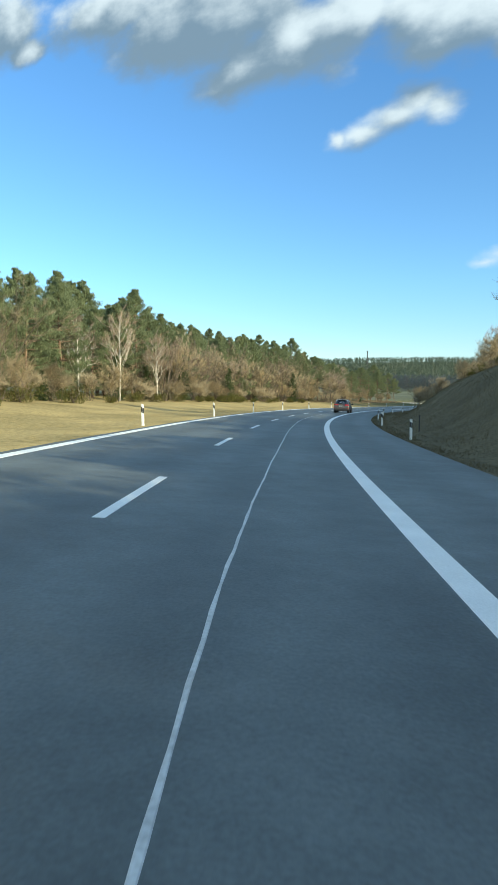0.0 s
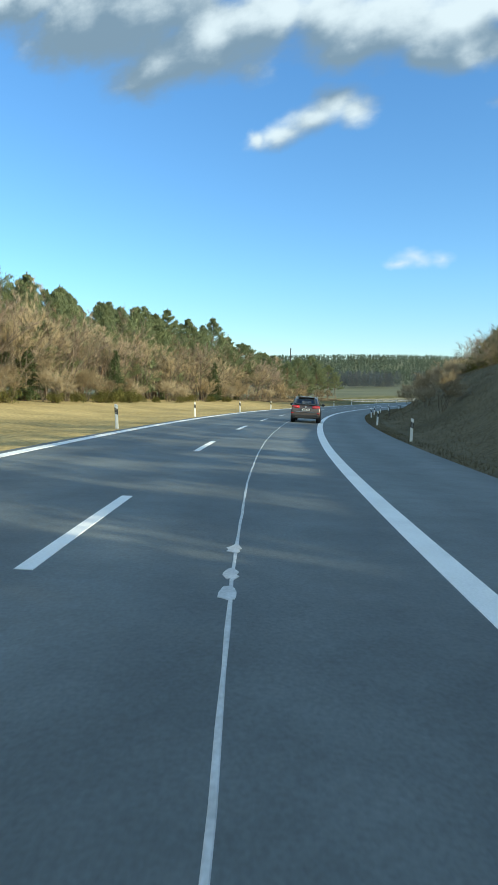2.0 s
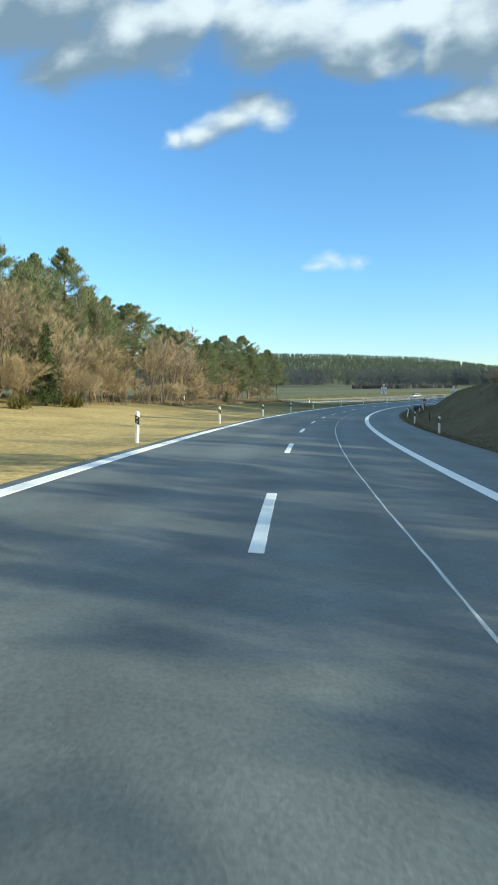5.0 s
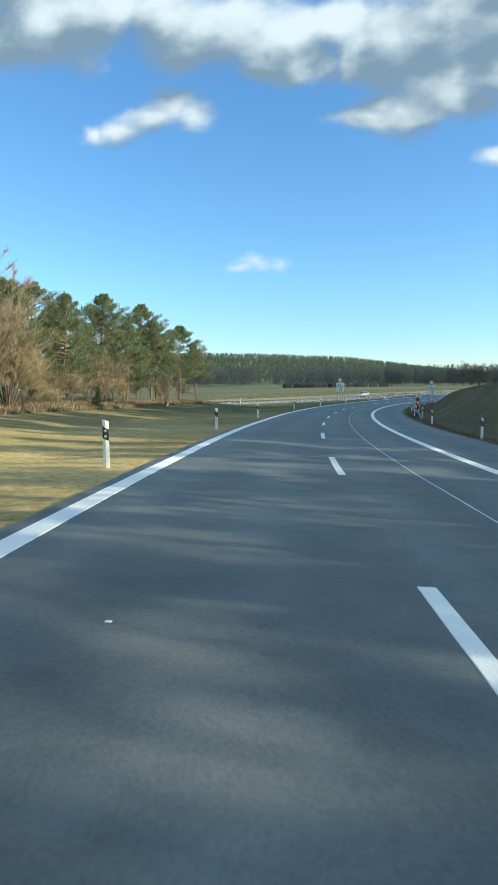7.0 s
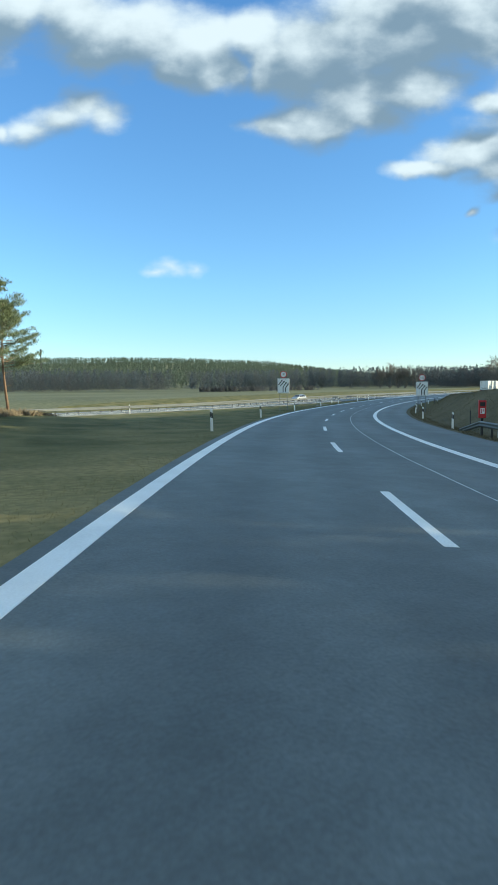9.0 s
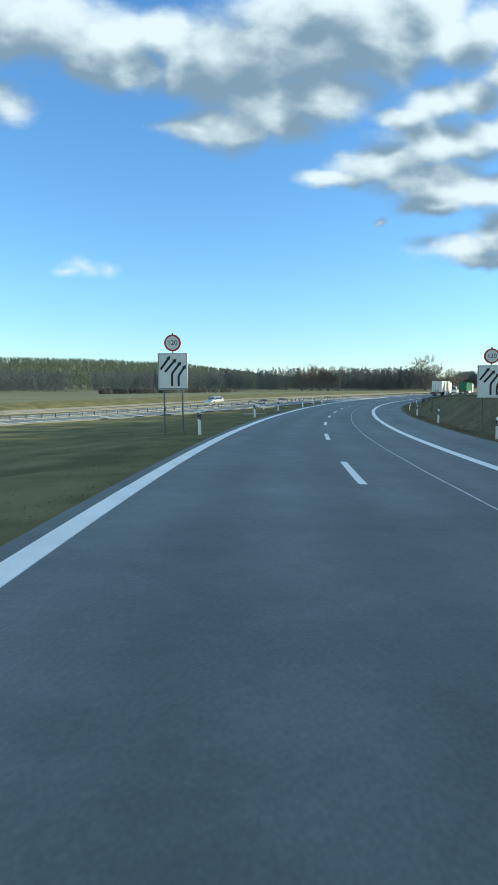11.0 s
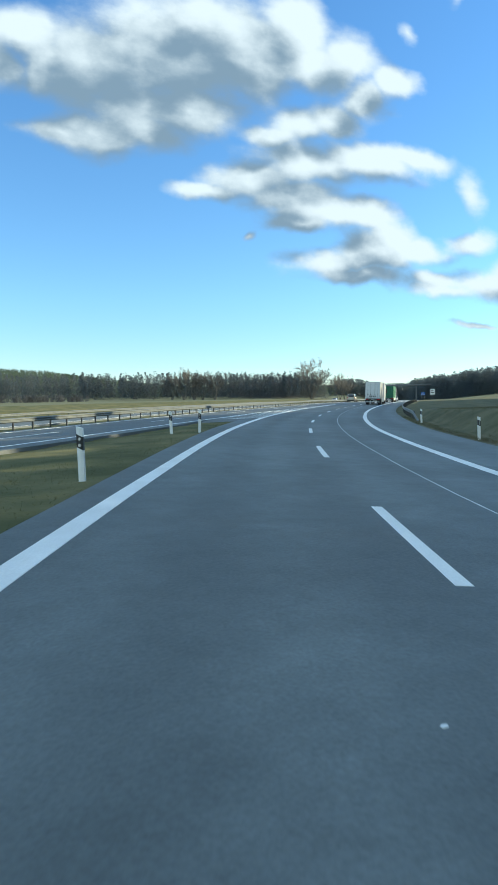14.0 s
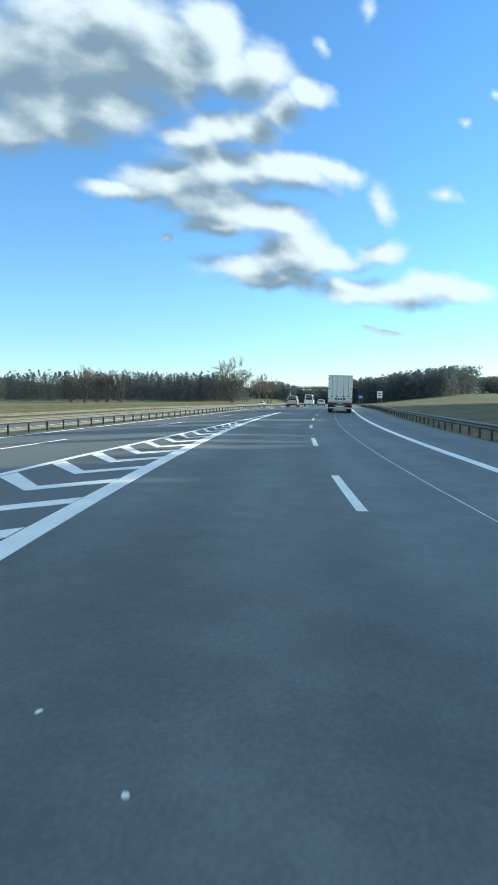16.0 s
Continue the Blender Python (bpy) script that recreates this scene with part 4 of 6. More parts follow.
for s in (12, 18, 24, 31, 40, 51, 85, 89, 93, 97, 101, 105, 109, 113, 120, 128, 134, 141, 149, 157, 163, 172, 180):
    plant(BARES, s + planted.uniform(-1.5, 1.5), -planted.uniform(21.5, 24.5), planted.uniform(0.82, 1.05), "bare trees at the wood's edge")
for s in np.arange(8, 200, 3.2):
    plant(SHRUBS, s + planted.uniform(-1.5, 1.5), -planted.uniform(19.6, 22.5), planted.uniform(0.7, 1.15), "shrubs at the wood's edge")
for s in (9, 16, 27, 34, 41, 46, 55, 59, 72, 84, 92, 108, 118, 131, 146, 166):
    plant(SPRUCES, s, -planted.uniform(21, 25), planted.uniform(0.7, 1.1), "young conifers in the wood")
for s in list(np.arange(18, 150, 7.5)) + [98, 101, 106, 109, 113]:
    plant(BROOMS, s + planted.uniform(-2, 2), -planted.uniform(18.6, 20.4), planted.uniform(0.7, 1.2), "bushes in the grass")
# the open pine stand at the end of the wood
for s, lat, f in ((163, -26, 0.98), (168, -28, 1.05), (172, -25, 1.0), (176, -28, 1.1), (180, -32, 1.15), (184, -24, 1.02), (187, -28, 1.05), (190, -22.5, 1.0), (193, -27, 1.08), (196, -31, 1.1), (198.5, -23, 0.97),
                  (201, -27.5, 1.05), (203, -22, 0.95), (205, -31, 1.1), (207.5, -24.5, 1.03), (210, -21.5, 1.0), (211, -28.5, 1.08), (213.5, -23.5, 1.06), (216, -26.5, 1.05), (216.5, -21.2, 0.98)):
    plant(TALL_PINES, s, lat, f * (0.93 if s < 190 else 0.89), "open stand of pines")
plant([TALL_PINES[0]], 219.6, -19.9, 0.66, "open stand of pines")
plant([SPRUCES[1]], 187.1, -18.0, 0.62, "young conifers in the wood")
plant([BARES[2]], 200.1, -16.8, 0.5, "bare trees at the wood's edge")
for s, lat, f in ((176, -20.5, 0.8), (180, -21.5, 0.85), (170, -20.5, 0.8), (165, -20.5, 0.8), (192, -20.0, 0.55)):
    plant([BARES[2], BARES[3]], s, lat, f, "bare trees at the wood's edge")
# scrub and trees on the embankment
for s in list(np.arange(-40, 50, 2.2)) + list(np.arange(67, 84, 4.5)) + list(np.arange(85, 118, 4)) + list(np.arange(118, 170, 2.0)):
    plant(SHRUBS, s + planted.uniform(-1, 1), planted.uniform(17, 20.5), planted.uniform(0.5, 0.85), "scrub on the embankment")
for s in np.arange(84, 150, 5):
    plant(SHRUBS, s + planted.uniform(-1.5, 1.5), planted.uniform(11.5, 15), planted.uniform(0.5, 0.85), "scrub on the embankment")
for s in list(np.arange(34, 82, 3.4)) + list(np.arange(82, 158, 4.8)):
    plant(BANK_BARES, s + planted.uniform(-1.3, 1.3), planted.uniform(18.5, 24), planted.uniform(0.7, 1.15), "trees on the embankment")
for s in np.arange(51, 67, 3.2):
    plant(SHRUBS, s, planted.uniform(17, 20.5), planted.uniform(0.5, 0.8), "scrub on the embankment")
for s in (54, 60.5):
    plant(BARES, s, planted.uniform(20, 24), planted.uniform(0.5, 0.6), "trees on the embankment")
# bush row added so that its shadow darkens the lanes here
for s in list(np.arange(117, 131, 2.4)) + list(np.arange(131, 148, 1.5)):
    plant(BROOMS, s, planted.uniform(19.5, 21.5), planted.uniform(1.8, 2.4), "hedge on the embankment")
# the pines from 135 on are added to throw shade on the lanes
for s in (44, 104, 135, 140, 145, 151, 155):
    plant(PINES, s, planted.uniform(22, 25), planted.uniform(0.6, 0.75), "trees on the embankment")
# pines out of view, added only to keep the sun off road and verge
shade_pines = [spot(BACK_PINES, s, planted.uniform(23, 28), planted.uniform(0.62, 0.8) if s < 165 else planted.uniform(0.75, 0.9)) for s in list(np.arange(158, 300, 4.0))]
shade_pines += [spot(BACK_PINES, s, planted.uniform(32, 37), planted.uniform(1.0, 1.15)) for s in np.arange(160, 270, 3.6)]
shade_pines += [spot(BACK_PINES, s, planted.uniform(38, 46), planted.uniform(1.2, 1.4)) for s in np.arange(190, 345, 2.4)]
shade_pines += [spot(BACK_PINES, s, planted.uniform(47, 56), planted.uniform(1.35, 1.5)) for s in np.arange(240, 345, 2.6)]
shade_pines += [spot(BACK_PINES, s, planted.uniform(36, 50), planted.uniform(1.25, 1.5)) for s in np.arange(325, 432, 2.2)]
shade_pines += [spot(BACK_PINES, s, planted.uniform(51, 60), planted.uniform(1.4, 1.6)) for s in np.arange(325, 460, 2.4)]
shade_pines += [spot(BACK_PINES, s, planted.uniform(61, 72), planted.uniform(1.5, 1.7)) for s in np.arange(325, 480, 2.6)]
shade_pines += [spot(BACK_PINES, s, planted.uniform(39, 45), 1.45) for s in np.arange(342, 366, 1.8)]
wood("inner_wood", shade_pines, "dense unseen pine wood inside the bend, added to shade the road")
# dense bush row added behind the crest to shade the whole carriageway
for s in np.arange(-56, 34, 1.0):
    plant(BROOMS, s, planted.uniform(20.5, 22.5), planted.uniform(1.8, 2.35), "hedge on the embankment")
# looser bush row, added for broken shade on the lanes
for s in list(np.arange(34, 50, 3.6)) + list(np.arange(66, 126, 3.6)):
    plant(BROOMS, s, planted.uniform(19, 21.5), planted.uniform(1.0, 1.7), "hedge on the embankment")
for s in np.arange(170, 218, 2.6):
    plant(SHRUBS, s, -planted.uniform(20.5, 26), planted.uniform(0.5, 0.9), "shrubs at the wood's edge")
BIG_BARES = [(416.0, 532.0, 2.55), (409.0, 505.0, 1.9), (429.0, 515.0, 1.8), (359.0, 560.0, 1.9), (349.0, 568.0, 1.8), (343.0, 570.0, 1.9), (355.0, 567.0, 1.95), (341.0, 579.0, 1.8)]
for x, y, f in BIG_BARES:
    q = near_road(np.array([x]), np.array([y]))
    plant(FAR_BARES, float(q[0][0]), float(q[1][0]), f, "bare trees by the motorway")
# every source stands somewhere
for src in BANK_BARES + PINES + TALL_PINES + BACK_PINES + FAR_BARES + SPRUCES + BIRCHES + BARES + SHRUBS + BROOMS:
    if src.name not in used:
        plant([src], planted.uniform(90, 150), -planted.uniform(24, 27), 1.0, "trees of the roadside wood")

# ---- things along the road ----
def plain(name, col, rough=0.5, metal=0.0, var=0.08, coat=0.0, spec=0.5, scale=3.0):
    m = mat(name, col, rough, metal, scale=scale, var=var, fine=40, bump=0.03, spec=spec)
    m.node_tree.nodes["Principled BSDF"].inputs["Coat Weight"].default_value = coat
    return m


WHITE_PLASTIC = plain("white_plastic", (0.82, 0.82, 0.80), 0.45, var=0.1)
BLACK_PLASTIC = plain("black_plastic", (0.02, 0.02, 0.022), 0.5)
REFLECTOR = plain("reflector", (0.62, 0.64, 0.66), 0.15, 0.6)
ZINC = plain("galvanised_steel", (0.16, 0.17, 0.165), 0.55, 0.5, var=0.3)
STEEL_POST = plain("weathered_steel", (0.07, 0.07, 0.068), 0.6, 0.5, var=0.3)
SIGN_WHITE = plain("sign_white", (0.72, 0.74, 0.74), 0.4)
SIGN_BLACK = plain("sign_black", (0.015, 0.015, 0.016), 0.45)
SIGN_RED = plain("sign_red", (0.42, 0.025, 0.028), 0.4)
SIGN_BLUE = plain("sign_blue", (0.03, 0.12, 0.42), 0.4)
CONCRETE = mat("concrete", (0.36, 0.35, 0.33), 0.85, scale=1.2, var=0.2, fine=25, bump=0.3)
GLASS_DARK = plain("dark_glass", (0.012, 0.015, 0.018), 0.05, 0.0, spec=0.8, coat=0.6)
RUBBER = plain("rubber", (0.018, 0.018, 0.018), 0.85)
ALLOY = plain("alloy", (0.42, 0.43, 0.44), 0.3, 0.85)
CHROME = plain("chrome", (0.72, 0.73, 0.74), 0.15, 1.0)
TAIL_RED = plain("tail_light_red", (0.42, 0.012, 0.018), 0.12, coat=0.8)
BROWN_PAINT = plain("brown_metallic_paint", (0.112, 0.088, 0.075), 0.33, 0.5, coat=0.8)
WHITE_PAINT = plain("white_paint", (0.72, 0.73, 0.73), 0.35, coat=0.5, var=0.12)
BEIGE_PAINT = plain("beige_metallic_paint", (0.36, 0.33, 0.27), 0.35, 0.4, coat=0.6)
SILVER_PAINT = plain("silver_paint", (0.46, 0.47, 0.48), 0.35, 0.6, coat=0.6)
GREEN_PAINT = plain("green_container_paint", (0.025, 0.15, 0.075), 0.5, var=0.2)
TRAILER_GREY = plain("trailer_grey", (0.50, 0.52, 0.52), 0.5, var=0.12)


def thing(name, m, label, category, group=""):
    ob = new(name)
    ob.matrix_basis = m
    return tagged(ob, label, category, group)


def on_road(s, lat, up=0.0, turn=0.0):
    """Pose on the ramp: local +y along the road, tilted with its banking."""
    e = math.degrees(math.atan(float(np.interp(s, RS, BANKING))))
    g = math.degrees(math.atan((np.interp(s + 2, RS, RZ) - np.interp(s - 2, RS, RZ)) / 4))
    return Matrix.Translation(road(s, lat, up)) @ pose(0, 0, 0, 0, 0, -bearing(s) + turn) @ pose(0, 0, 0, g, e, 0)


def on_ground(s, lat, turn=0.0):
    th = float(np.interp(s, RS, RTH))
    x, y = float(np.interp(s, RS, RX)) + lat * math.cos(th), float(np.interp(s, RS, RY)) - lat * math.sin(th)
    z = float(ground_at(np.array([s]), np.array([lat]), np.array([x]), np.array([y]))[0])
    return pose(x, y, z, 0, 0, -bearing(s) + turn)


def on_main(u, n, turn=0.0):
    g = math.degrees(math.atan(float(mz(u + 2, n) - mz(u - 2, n)) / 4))
    return Matrix.Translation(main_road(u, n)) @ pose(0, 0, 0, 0, 0, -math.degrees(MAZ) + turn) @ pose(0, 0, 0, g if abs(turn) < 90 else -g, 0, 0)


def prism(bm, outline, z0, z1):
    """Upright prism over an outline of (x, y)."""
    lo = [bm.verts.new((x, y, z0)) for x, y in outline]
    hi = [bm.verts.new((x, y, z1)) for x, y in outline]
    n = len(outline)
    for i in range(n):
        bm.faces.new((lo[i], lo[(i + 1) % n], hi[(i + 1) % n], hi[i]))
    bm.faces.new(hi)
    bm.faces.new(lo[::-1])
    return hi


def disc(bm, centre, radius, depth, axis="y", seg=24):
    """A thin round plate facing along -axis."""
    r = bmesh.ops.create_cone(bm, cap_ends=True, segments=seg, radius1=radius, radius2=radius, depth=depth)
    rot = Matrix.Rotation(radians(90), 4, "X") if axis == "y" else (Matrix.Rotation(radians(90), 4, "Y") if axis == "x" else Matrix.Identity(4))
    bmesh.ops.transform(bm, matrix=Matrix.Translation(centre) @ rot, verts=r["verts"])


POST_OUTLINE = [(-0.062, -0.045), (0.0, -0.058), (0.062, -0.045), (0.055, 0.03), (0.0, 0.05), (-0.055, 0.03)]


def make_marker(two):
    """Roadside marker post: white, slanted top, slanting black band with reflectors."""
    root = new("marker_post")
    bm = bmesh.new()
    hi = prism(bm, POST_OUTLINE, -0.15, 1.02)
    for v in hi:
        v.co.z += -v.co.x * 0.35
    part("post_body", bm, WHITE_PLASTIC, root)
    bm = bmesh.new()
    lo = [bm.verts.new((x * 1.03, y * 1.04, 0.62 - x * 0.55)) for x, y in POST_OUTLINE]
    hi = [bm.verts.new((x * 1.03, y * 1.04, 0.87 - x * 0.55)) for x, y in POST_OUTLINE]
    for i in range(6):
        bm.faces.new((lo[i], lo[(i + 1) % 6], hi[(i + 1) % 6], hi[i]))
    bm.faces.new(hi)
    bm.faces.new(lo[::-1])
    part("black_band", bm, BLACK_PLASTIC, root)
    if two:
        for z in (0.685, 0.805):
            bm = bmesh.new()
            disc(bm, Vector((0.0, -0.061, z)), 0.03, 0.008, seg=14)
            part("reflector", bm, REFLECTOR, root)
    else:
        bm = bmesh.new()
        box(bm, -0.022, 0.022, -0.066, -0.058, 0.655, 0.835, 0.003)
        part("reflector", bm, REFLECTOR, root)
    return root


marker_l, marker_r = make_marker(True), make_marker(False)
wob = random.Random(9)
first = {}


def put_marker(src, m, label):
    m = m @ pose(0, 0, 0, wob.uniform(-1.5, 1.5), wob.uniform(-2, 2), wob.uniform(-8, 8))
    if src.name in first:
        ob = copy_thing(src, m)
    else:
        first[src.name] = 1
        ob = src
        ob.matrix_basis = m
    return tagged(ob, label, "marker post", "marker posts along the road")


for s, lat in ((13, -5.0), (30.5, -5.0), (48, -4.8), (65.5, -4.85), (83.4, -5.1), (100.9, -5.0), (118.2, -4.95), (135, -5.1), (152.2, -5.0), (168.9, -5.0), (185.6, -5.0), (210.3, -5.2),
               (229, -5.0), (250, -5.1), (270, -5.2), (288.4, -5.8), (302.6, -5.05), (319.5, -6.35), (319.8, -5.1), (301.6, -9.7)):
    put_marker(marker_l, on_ground(s, lat), "white marker post with black band and two round reflectors")
for s in (14, 31.5, 49.5, 67, 85, 103.7, 120, 136.5, 152.8, 170.5, 187, 204, 221, 238, 254, 270.5, 286.8, 304, 320.5, 338):
    put_marker(marker_r, on_ground(s, 7.6), "white marker post with black band and oblong reflector")
for u in (-150, -100, 60, 110):
    put_marker(marker_r, on_main(U_TIE + u - 50, N_NEAR - 1.6) if u < 0 else on_main(U_TIE + u, N_NEAR + 24.2), "white marker post with black band beside the motorway")


def guardrail(name, place, s0, s1, off, label, group, face=1, gap=2.0, ends=(False, False)):
    """W-beam on steel posts. place(s, off, up) gives the line; face: 1 when the beam faces towards smaller offsets."""
    root = thing(name, Matrix.Identity(4), label, "guardrail", group)
    prof = [(0.0, 0.44), (0.03, 0.46), (0.075, 0.50), (0.075, 0.53), (0.02, 0.575), (0.02, 0.605), (0.075, 0.65), (0.075, 0.68), (0.03, 0.72), (0.0, 0.74)]
    n = len(prof)
    for a in np.arange(s0, s1 - 0.1, 16.0):
        b = min(a + 16.0, s1)
        st = np.linspace(a, b, 9)
        verts, faces = [], []
        for s in st:
            drop = 0.0
            if ends[0]:
                drop = max(drop, 0.62 * max(0, 1 - (s - s0) / 5.0))
            if ends[1]:
                drop = max(drop, 0.62 * max(0, 1 - (s1 - s) / 5.0))
            for d, z in prof:
                verts.append(place(s, off - face * d, z - drop))
            for d, z in prof:
                verts.append(place(s, off - face * d + face * 0.006, z - drop))
        for i in range(len(st) - 1):
            for j in range(2 * n):
                k = (j + 1) % (2 * n)
                if j == n - 1 or j == 2 * n - 1:
                    continue
                faces.append((2 * n * i + j, 2 * n * i + k, 2 * n * (i + 1) + k, 2 * n * (i + 1) + j))
        ob = new("beam", data_mesh("beam", verts, faces, ZINC))
        ob.parent = root
    bm = bmesh.new()
    box(bm, -0.03, 0.03, -0.05, 0.05, -0.4, 0.70, 0.006)
    post_me = bpy.data.meshes.new("post")
    bm.to_mesh(post_me)
    bm.free()
    post_me.materials.append(STEEL_POST)
    for s in np.arange(s0 + (5 if ends[0] else 1), s1 - (4 if ends[1] else 0.5), gap):
        p = place(s, off + face * 0.07, 0)
        q = place(s + 0.5, off + face * 0.07, 0)
        ob = new("post", post_me)
        ob.parent = root
        ob.matrix_basis = Matrix.Translation(p) @ Matrix.Rotation(math.atan2(q.y - p.y, q.x - p.x), 4, "Z")
    return root


def verge_line(s, off, up):
    m = on_ground(s, off)
    return m.translation + Vector((0, 0, up))


guardrail("guardrail", verge_line, 195.5, 219.5, 7.75, "short galvanised guardrail with sloped-down ends beside the shoulder", "guardrails", 1, 2.0, (True, True))
guardrail("guardrail", verge_line, 341, 520, 7.75, "galvanised guardrail along the hard shoulder", "guardrails", 1, 2.0, (True, False))
guardrail("guardrail", main_road, U_TIE - 330, U_TIE + 250, N_NEAR + 8.95, "galvanised guardrail on dark posts in the central reserve", "guardrails", 1, 2.0)
guardrail("guardrail", main_road, U_TIE - 330, U_TIE + 200, N_NEAR + 23.3, "galvanised guardrail along the far carriageway", "guardrails", 1, 4.0)


def writing(text, size, material, parent, place, depth=0.004):
    cu = bpy.data.curves.new("writing", "FONT")
    cu.body, cu.size, cu.align_x, cu.align_y, cu.extrude = text, size, "CENTER", "CENTER", depth
    tmp = bpy.data.objects.new("writing", cu)
    scene.collection.objects.link(tmp)
    me = bpy.data.meshes.new_from_object(tmp.evaluated_get(bpy.context.evaluated_depsgraph_get()))
    bpy.data.objects.remove(tmp)
    me.materials.clear()
    me.materials.append(material)
    ob = new("lettering", me)
    ob.parent = parent
    ob.matrix_basis = place
    return ob


FACE = Matrix.Rotation(radians(90), 4, "X")      # text that reads from -y


def merge_sign(m):
    """Lane-merging board on two poles under a round speed-limit sign."""
    root = thing("merge_sign", m, "white board with black merging-lane arrows under a round speed sign", "road sign", "merge signs")
    for x in (-0.42, 0.42):
        bm = bmesh.new()
        tube(bm, [Vector((x, 0.05, -0.4)), Vector((x, 0.05, 3.55))], [0.038, 0.038], 10)
        part("pole", bm, ZINC, root)
    bm = bmesh.new()
    tube(bm, [Vector((0, 0.05, 3.2)), Vector((0, 0.05, 4.5))], [0.035, 0.035], 10)
    part("pole", bm, ZINC, root)
    bm = bmesh.new()
    box(bm, -0.68, 0.68, -0.02, 0.02, 1.95, 3.6, 0.015)
    board = part("board", bm, SIGN_WHITE, root, "white retroreflective board")
    for x0, x1, z0, z1 in ((-0.655, -0.635, 1.985, 3.565), (0.635, 0.655, 1.985, 3.565), (-0.635, 0.635, 1.985, 2.005), (-0.635, 0.635, 3.545, 3.565)):
        bm = bmesh.new()
        box(bm, x0, x1, -0.025, -0.018, z0, z1)
        part("border", bm, SIGN_BLACK, board)

    def bar(bm, a, b, hw):
        d = (b - a).normalized()
        nrm = Vector((d.z, 0, -d.x)) * hw
        vs = [a - nrm, a + nrm, b + nrm, b - nrm]
        f = [bm.verts.new((v.x, -0.026, v.z)) for v in vs]
        k = [bm.verts.new((v.x, -0.018, v.z)) for v in vs]
        bm.faces.new(f)
        for q in range(4):
            bm.faces.new((f[q], k[q], k[(q + 1) % 4], f[(q + 1) % 4]))

    # two lanes end and slant across, two bend to the right
    for way in (((-0.56, 2.86), (-0.20, 3.34)), ((-0.36, 2.74), (0.06, 3.22)), ((-0.04, 2.10), (-0.04, 2.66), (0.28, 3.08)), ((0.26, 2.10), (0.26, 2.56), (0.50, 2.92))):
        pts = [Vector((x, 0, z)) for x, z in way]
        bm = bmesh.new()
        for a0, b0 in zip(pts, pts[1:]):
            bar(bm, a0, b0, 0.05)
        d = (pts[-1] - pts[-2]).normalized()
        nrm = Vector((d.z, 0, -d.x)) * 0.11
        bm.faces.new([bm.verts.new((v.x, -0.026, v.z)) for v in (pts[-1] - nrm, pts[-1] + nrm, pts[-1] + d * 0.16)])
        part("arrow", bm, SIGN_BLACK, board)
    bm = bmesh.new()
    disc(bm, Vector((0, 0.0, 4.05)), 0.38, 0.03, seg=32)
    ring = part("round_sign", bm, SIGN_RED, root, "round sign with red rim and black figures")
    bm = bmesh.new()
    disc(bm, Vector((0, -0.019, 4.05)), 0.30, 0.012, seg=32)
    part("sign_face", bm, SIGN_WHITE, ring)
    writing("120", 0.30, SIGN_BLACK, ring, Matrix.Translation((0, -0.03, 4.05)) @ FACE)
    return root


merge_sign(on_ground(253.2, -6.9, 4))
merge_sign(on_ground(258, 8.3, -4))


def emergency_post(m):
    root = thing("emergency_marker", m, "red emergency marker box with white symbol on a dark post", "road marker")
    bm = bmesh.new()
    box(bm, -0.06, 0.06, -0.05, 0.05, -0.3, 1.0, 0.01)
    part("post", bm, BLACK_PLASTIC, root)
    bm = bmesh.new()
    box(bm, -0.2, 0.2, -0.08, 0.08, 0.9, 1.85, 0.025)
    b = part("box", bm, SIGN_RED, root)
    bm = bmesh.new()
    box(bm, -0.11, 0.11, -0.088, -0.078, 1.12, 1.42, 0.004)
    part("symbol_plate", bm, SIGN_WHITE, b)
    bm = bmesh.new()
    box(bm, -0.13, 0.13, -0.088, -0.078, 1.52, 1.74, 0.004)
    part("dark_plate", bm, BLACK_PLASTIC, b)
    for x, z0, z1 in ((-0.05, 1.16, 1.38), (0.03, 1.24, 1.38)):
        bm = bmesh.new()
        box(bm, x - 0.02, x + 0.02, -0.092, -0.086, z0, z1)
        part("symbol", bm, SIGN_RED, b)
    return root


emergency_post(on_ground(216.5, 8.3))
for s in (204.5, 213.5):
    put_marker(marker_r, on_ground(s, 8.4), "white marker post with black band behind the guardrail")
for s, lat in ((41, 9.3), (110, 9.4), (158, 9.2), (224, 9.2), (292, 9.4)):
    root = thing("wooden_stake", on_ground(s, lat, wob.uniform(-20, 20)), "thin dark stake in the embankment grass", "stake", "stakes in the embankment")
    bm = bmesh.new()
    box(bm, -0.035, 0.035, -0.035, 0.035, -0.2, 0.95, 0.008)
    part("shaft", bm, STEEL_POST, root)
    bm = bmesh.new()
    box(bm, -0.05, 0.05, -0.05, 0.05, 0.95, 1.0, 0.01)
    part("cap", bm, BLACK_PLASTIC, root)

